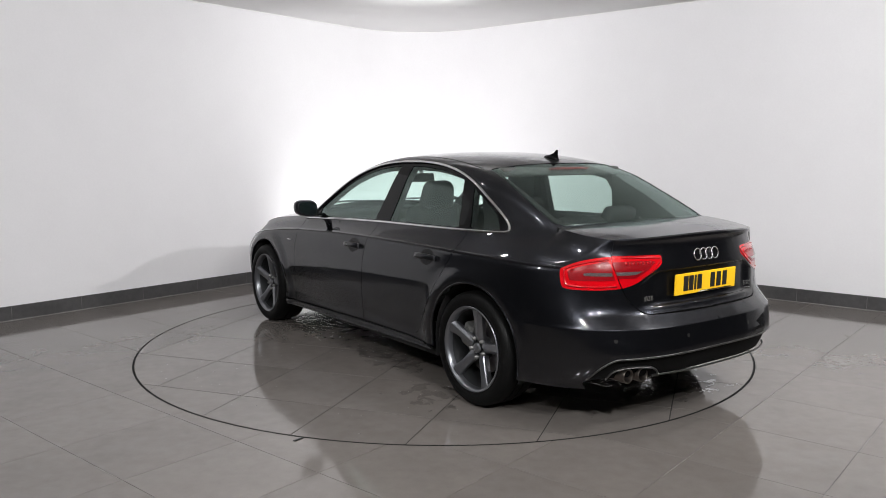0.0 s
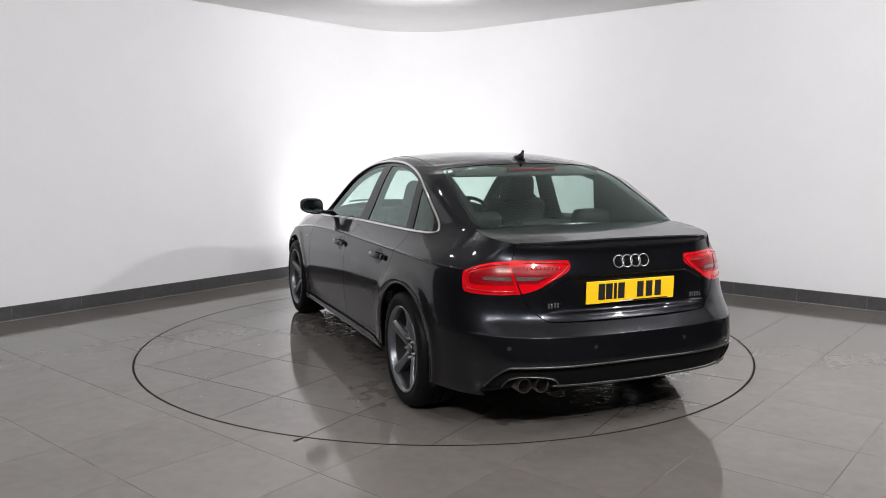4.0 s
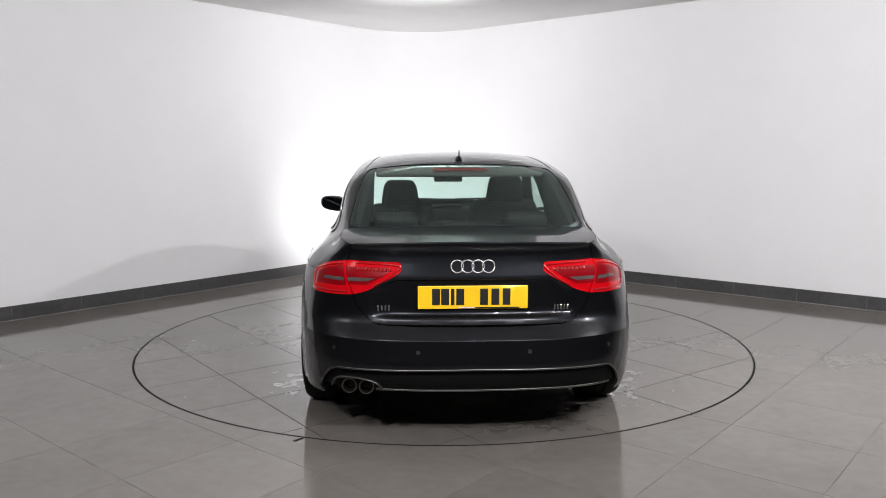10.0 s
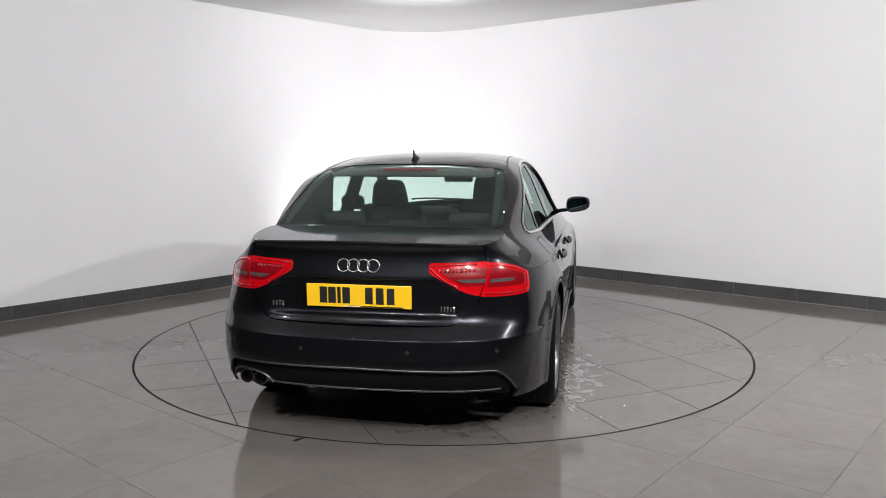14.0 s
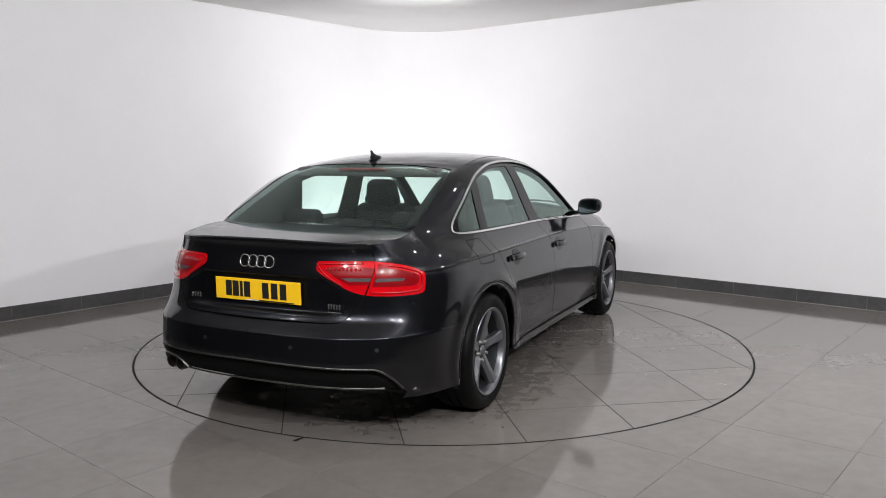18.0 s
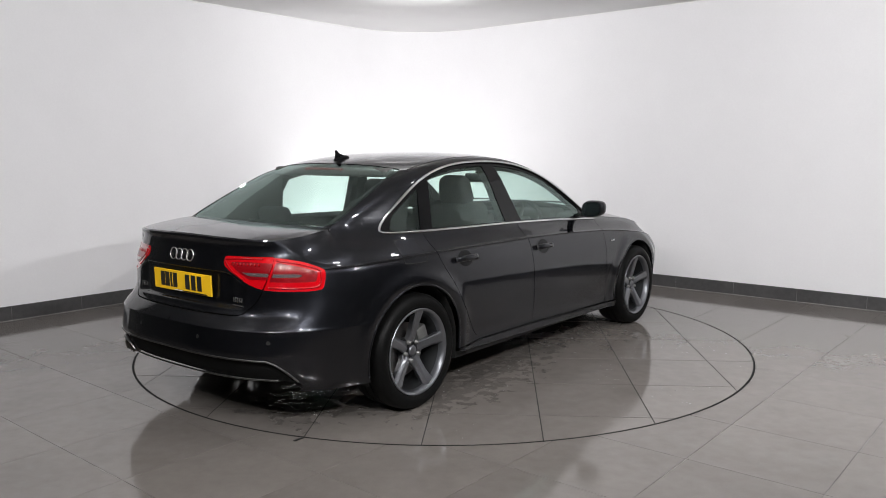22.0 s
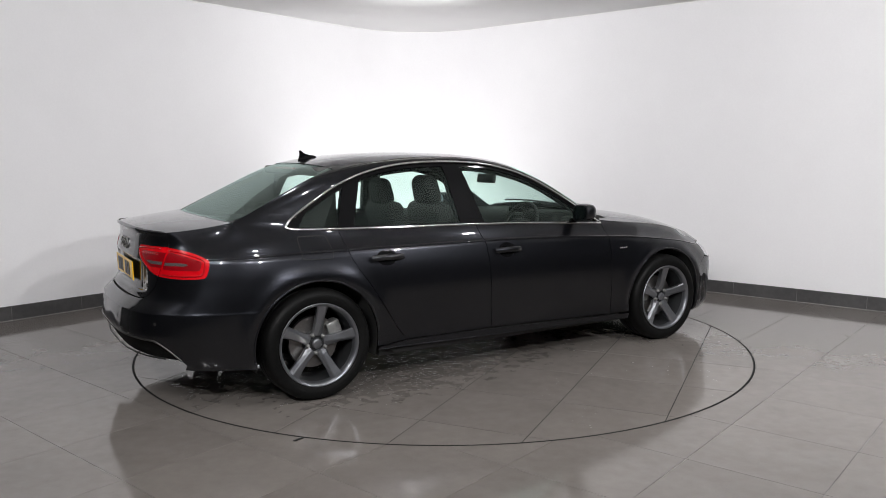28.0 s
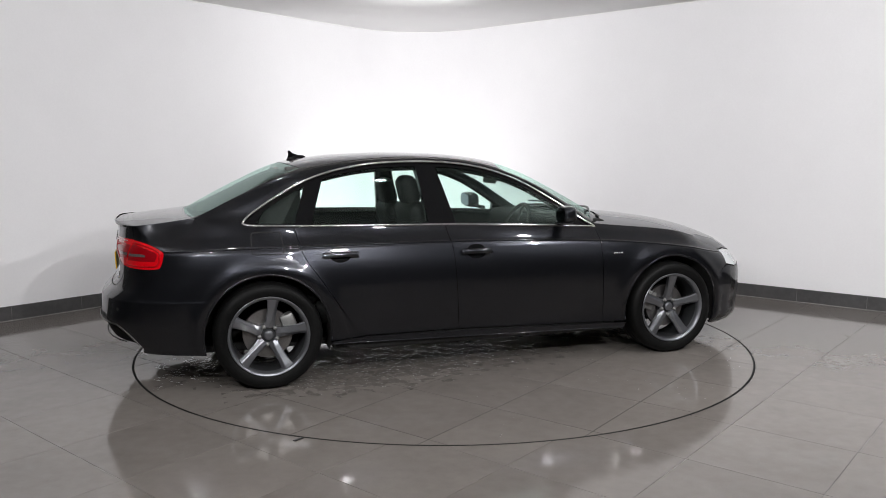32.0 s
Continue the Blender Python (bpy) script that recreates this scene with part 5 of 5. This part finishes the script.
def seat(x, y, lift=0.0, name="front_seat"):
    lean = pose(x - 0.20, y, 0.45 + lift, 0, -14, 0)
    s = part(name, box(-0.08, -0.23, 0.02, 0.07, 0.23, 0.62, 0.065, 4, m=lean), SEAT, car, smooth=True)
    part("cushion", box(x - 0.22, y - 0.24, 0.32, x + 0.32, y + 0.24, 0.46, 0.05, 3), SEAT, s, smooth=True)
    for k in (-1, 1):
        part("bolster", box(-0.03, k * 0.20 - 0.035, 0.06, 0.10, k * 0.20 + 0.035, 0.52, 0.03, 3, m=lean), SEAT, s, smooth=True)
        v, f = tube([lean @ Vector((0, k * 0.05, 0.60)), lean @ Vector((0, k * 0.05, 0.70))], (0.006, 0.006), 8)
        mesh_ob("headrest_post", v, f, CHROME, s, smooth=True)
    bm = box(-0.055, -0.14, 0.595, 0.06, 0.14, 0.80, 0.057, 5, m=None)
    for v in bm.verts:  # narrower at the top
        v.co.y *= 1 - 0.22 * max(v.co.z - 0.60, 0) / 0.20
    bmesh.ops.transform(bm, matrix=lean, verts=bm.verts)
    part("headrest", bm, SEAT, s, smooth=True)


def interior():
    seat(0.0, 0.37)
    seat(-0.03, -0.37, 0.04)
    rb = part("rear_bench", box(-0.07, -0.66, 0.0, 0.07, 0.66, 0.585, 0.05, 3, m=pose(-1.10, 0, 0.46, 0, -22, 0)), SEAT, car, smooth=True)
    part("cushion", box(-1.10, -0.66, 0.32, -0.60, 0.66, 0.48, 0.05, 3), SEAT, rb, smooth=True)
    for y in (0.38, -0.38, 0.0):
        part("headrest", box(-0.05, -0.13, 0.0, 0.05, 0.13, 0.125 if y else 0.07, 0.04, 4, m=pose(-1.32, y, 0.955, 0, -22, 0)), SEAT, rb, smooth=True)
    part("rear_header", box(-0.11, -0.50, 0.0, 0.07, 0.50, 0.055, 0.02, 3, m=pose(-1.13, 0, 1.277, 0, 0, 0)), HEADLINER, car, smooth=True)
    part("parcel_shelf", box(-1.85, -0.60, 0.955, -1.30, 0.60, 0.985, 0.01), CABIN, car)
    dash = part("dashboard", box(0.62, -0.70, 0.55, 1.00, 0.70, 0.955, 0.06, 3), CABIN, car, smooth=True)
    part("instrument_hood", box(0.56, -0.56, 0.87, 0.80, -0.20, 0.985, 0.04, 3), CABIN, dash, smooth=True)
    part("screen", box(0.66, -0.13, 0.92, 0.70, 0.13, 0.985, 0.015), GLOSS, dash)
    part("centre_console", box(-0.35, -0.11, 0.30, 0.66, 0.11, 0.60, 0.04, 3), CABIN, car, smooth=True)
    a = np.linspace(0, 2 * math.pi, 41)[:-1]
    m = pose(0.40, -0.37, 0.88, 0, -64, 0)
    ring = [m @ Vector((0.185 * math.cos(t), 0.185 * math.sin(t), 0)) for t in a]
    v, f = tube(ring, (0.015, 0.015), 8, True, [m.to_3x3() @ Vector((0, 0, 1))] * 40)
    sw = mesh_ob("steering_wheel", v, f, CABIN, car, "black leather steering wheel", smooth=True)
    part("wheel_hub", box(-0.06, -0.09, -0.03, 0.06, 0.09, 0.02, 0.02, 3, m=m), CABIN, sw, smooth=True)
    for t in (20, 160, 270):
        c, s = math.cos(radians(t + 90)), math.sin(radians(t + 90))
        v, f = tube([m @ Vector((0.04 * c, 0.04 * s, 0)), m @ Vector((0.18 * c, 0.18 * s, 0))], (0.014, 0.008), 8)
        mesh_ob("wheel_spoke", v, f, CABIN, sw, smooth=True)
    part("rear_view_mirror", box(-0.015, -0.115, -0.035, 0.015, 0.115, 0.035, 0.014, 3, m=pose(0.36, 0.0, 1.222, 0, 12, 0)), CABIN, car, "black inner mirror", smooth=True)
    v, f = tube([(0.36, 0, 1.26), (0.40, 0, 1.31)], (0.014, 0.014), 8)
    mesh_ob("mirror_stalk", v, f, CABIN, car, smooth=True)
    both("sun_visor", *(lambda bm: ([tuple(v.co) for v in bm.verts], [tuple(x.index for x in f_.verts) for f_ in bm.faces]))(indexed(box(0.10, 0.15, 1.285, 0.26, 0.52, 1.305, 0.008))), HEADLINER)
    # wipers on the scuttle, high brake lamp under the rear screen's top
    for y0, y1 in ((0.52, -0.05), (-0.10, -0.60)):
        pts = [(0.80 + 0.26 * (1 - abs(y / 0.7) ** 2), y, 0) for y in np.linspace(y0, y1, 9)]
        pts = [(x, y, float(cabin(np.array(x), np.array(y))) + 0.018) for x, y, _ in pts]
        v, f = tube(pts, (0.010, 0.008), 6)
        mesh_ob("wiper", v, f, BLACK, car, smooth=True)
    pts = [(-1.262, y, float(cabin(np.array(-1.262), np.array(y))) - 0.022) for y in np.linspace(-0.16, 0.16, 7)]
    v, f = tube(pts, (0.012, 0.008), 8)
    mesh_ob("high_brake_lamp", v, f, RED_DARK, car, "unlit red high brake lamp", smooth=True)
    # head lining and inner door cards
    k = [tuple(RIM[i, :2]) for i in range(0, len(S_N), 20) if -1.12 < RIM[i, 0] < 0.22]
    k = [(x, y * 0.93) for x, y in k]
    lin = fill(k + [(x, -y) for x, y in k[::-1]], lift_top(lambda x, y: cabin(x, y) - 0.035), lambda x, y: -top_normal(cabin, x, y), step=0.06, lipped=0)
    sheet("headliner", lin, HEADLINER, label="grey cloth head lining")
    trim = PP((-1.33, 0.95), (-1.80, 0.95)) + rim_run(P(-1.80, 1.03)[0], P(-1.08, 1.3)[0], 0.012, 20) + PP((-1.15, 1.25))
    pair("pillar_trim", fill(trim, side, lambda s, z: -side_normal(s, z), step=0.05, off=0.05, lipped=0), CABIN)
    # thick linings of the rear pillars, between screen and quarter window
    for k in (1, -1):
        n, vs = 10, []
        for i in range(n + 1):
            x = -1.78 + 0.62 * i / n
            zt = float(cabin(np.array(x), np.array(0.55))) - 0.02
            for q, y in ((0.975, 0.60), (0.975, 0.575 - 0.05 * i / n), (zt, 0.56 - 0.05 * i / n), (zt, 0.585)):
                vs.append((x, k * (y if y < 0.58 else min(y, float(np.interp(x, RIM[:1500, 0], RIM[:1500, 1])) - 0.03)), max(q, 0.975)))
        fs = [(4 * i + a, 4 * i + (a + 1) % 4, 4 * i + 4 + (a + 1) % 4, 4 * i + 4 + a) for i in range(n) for a in range(4)] + [(0, 1, 2, 3), (4 * n + 3, 4 * n + 2, 4 * n + 1, 4 * n)]
        mesh_ob("pillar_lining", vs, fs, CABIN, car, "dark rear pillar lining")
    card = PP((0.80, 0.30), (0.80, 0.885)) + PP((-0.25, 0.93), (-1.20, 0.945), (-1.05, 0.62), (-0.80, 0.32))
    pair("door_card", fill(card, side, lambda s, z: -side_normal(s, z), step=0.06, off=0.05, lipped=0), CABIN)


def indexed(bm):
    bm.verts.ensure_lookup_table()
    bm.verts.index_update()
    bm.faces.index_update()
    return bm


def build_car():
    fd, rd, inner = body_panels()
    windows(fd, rd)
    handles(fd, rd)
    mirrors(fd)
    lamps(inner)
    tail_details()
    flank_details()
    wheels()
    interior()



# ---- water under the car ----
water = []


def puddles():
    """Broken water films and beads on the turntable, in the car's lee."""
    cell = 0.008
    blots = ((-0.35, -0.58, 1.15, 0.48, 0.47), (-1.68, -0.36, 0.42, 0.46, 0.49), (0.78, 0.42, 0.78, 0.42, 0.49), (-1.12, 0.95, 0.30, 0.22, 0.54), (-0.25, 0.60, 0.50, 0.28, 0.53), (-0.95, -0.90, 0.75, 0.34, 0.50))
    for cx, cy, rx, ry, level in blots:
        verts, faces, seen = [], [], {}

        def node(i, j):
            if (i, j) not in seen:
                x, y = i * cell, j * cell
                h = noise.fractal(Vector((x * 52, y * 52, 1.7)), 0.6, 2.1, 3) * 0.5 + 0.5
                seen[(i, j)] = len(verts)
                verts.append((x, y, 0.0010 + 0.0058 * max(h, 0.0)))
            return seen[(i, j)]
        for i in range(int((cx - rx) / cell), int((cx + rx) / cell)):
            for j in range(int((cy - ry) / cell), int((cy + ry) / cell)):
                x, y = (i + 0.5) * cell, (j + 0.5) * cell
                d = math.hypot((x - cx) / rx, (y - cy) / ry)
                n = noise.fractal(Vector((x * 11, y * 13, cx * 3)), 0.7, 2.0, 5) * 0.5 + 0.5
                if n - 0.35 * d * d > level - 0.10:
                    faces.append((node(i, j), node(i + 1, j), node(i + 1, j + 1), node(i, j + 1)))
        if not faces:
            continue
        ob = mesh_ob("water_puddle", verts, faces, WATER, None, smooth=True)
        tagged(ob, "broken film of clear water on the grey tiles", "puddle", group="puddles under the car")
        ob.visible_shadow = False
        water.append(ob)
    verts, faces = [], []
    rnd = random.Random(4)
    for k in range(2200):
        a, r = rnd.uniform(0, 2 * math.pi), rnd.uniform(0.2, 2.15)
        x, y = r * math.cos(a), r * math.sin(a)
        if noise.noise(Vector((x * 2, y * 2, 5))) < 0.05:
            continue
        q, b = 0.0015 + 0.006 * rnd.random() ** 2, len(verts)
        verts += [(x + q * math.cos(t), y + q * math.sin(t), 0.0006) for t in np.linspace(0, 2 * math.pi, 7)[:-1]]
        verts += [(x + 0.5 * q * math.cos(t), y + 0.5 * q * math.sin(t), 0.0006 + q * 0.35) for t in np.linspace(0, 2 * math.pi, 7)[:-1]]
        faces += [(b + i, b + (i + 1) % 6, b + 6 + (i + 1) % 6, b + 6 + i) for i in range(6)] + [tuple(range(b + 6, b + 12))]
    ob = mesh_ob("water_drops", verts, faces, WATER, None, smooth=True)
    tagged(ob, "scattered clear water drops on the turntable tiles", "drops", kind="stuff")
    ob.visible_shadow = False
    water.append(ob)


build_car()
puddles()
table_tiles()
tape_mark()
skirting()
floor_tiles()


def motions():
    """The turntable carries the car round."""
    walk(turntable, [(t, pose(0, 0, 0, 0, 0, heading(t, d))) for t, d in DRIFT])
    for w in water:
        walk(w, [(t, pose(0, 0, 0, 0, 0, heading(t, d))) for t, d in DRIFT])
    walk(car, [(t, pose(0, 0, 0, 0, 0, heading(t, d)) @ pose(OFFSET[0], OFFSET[1], 0.001)) for t, d in DRIFT])


motions()
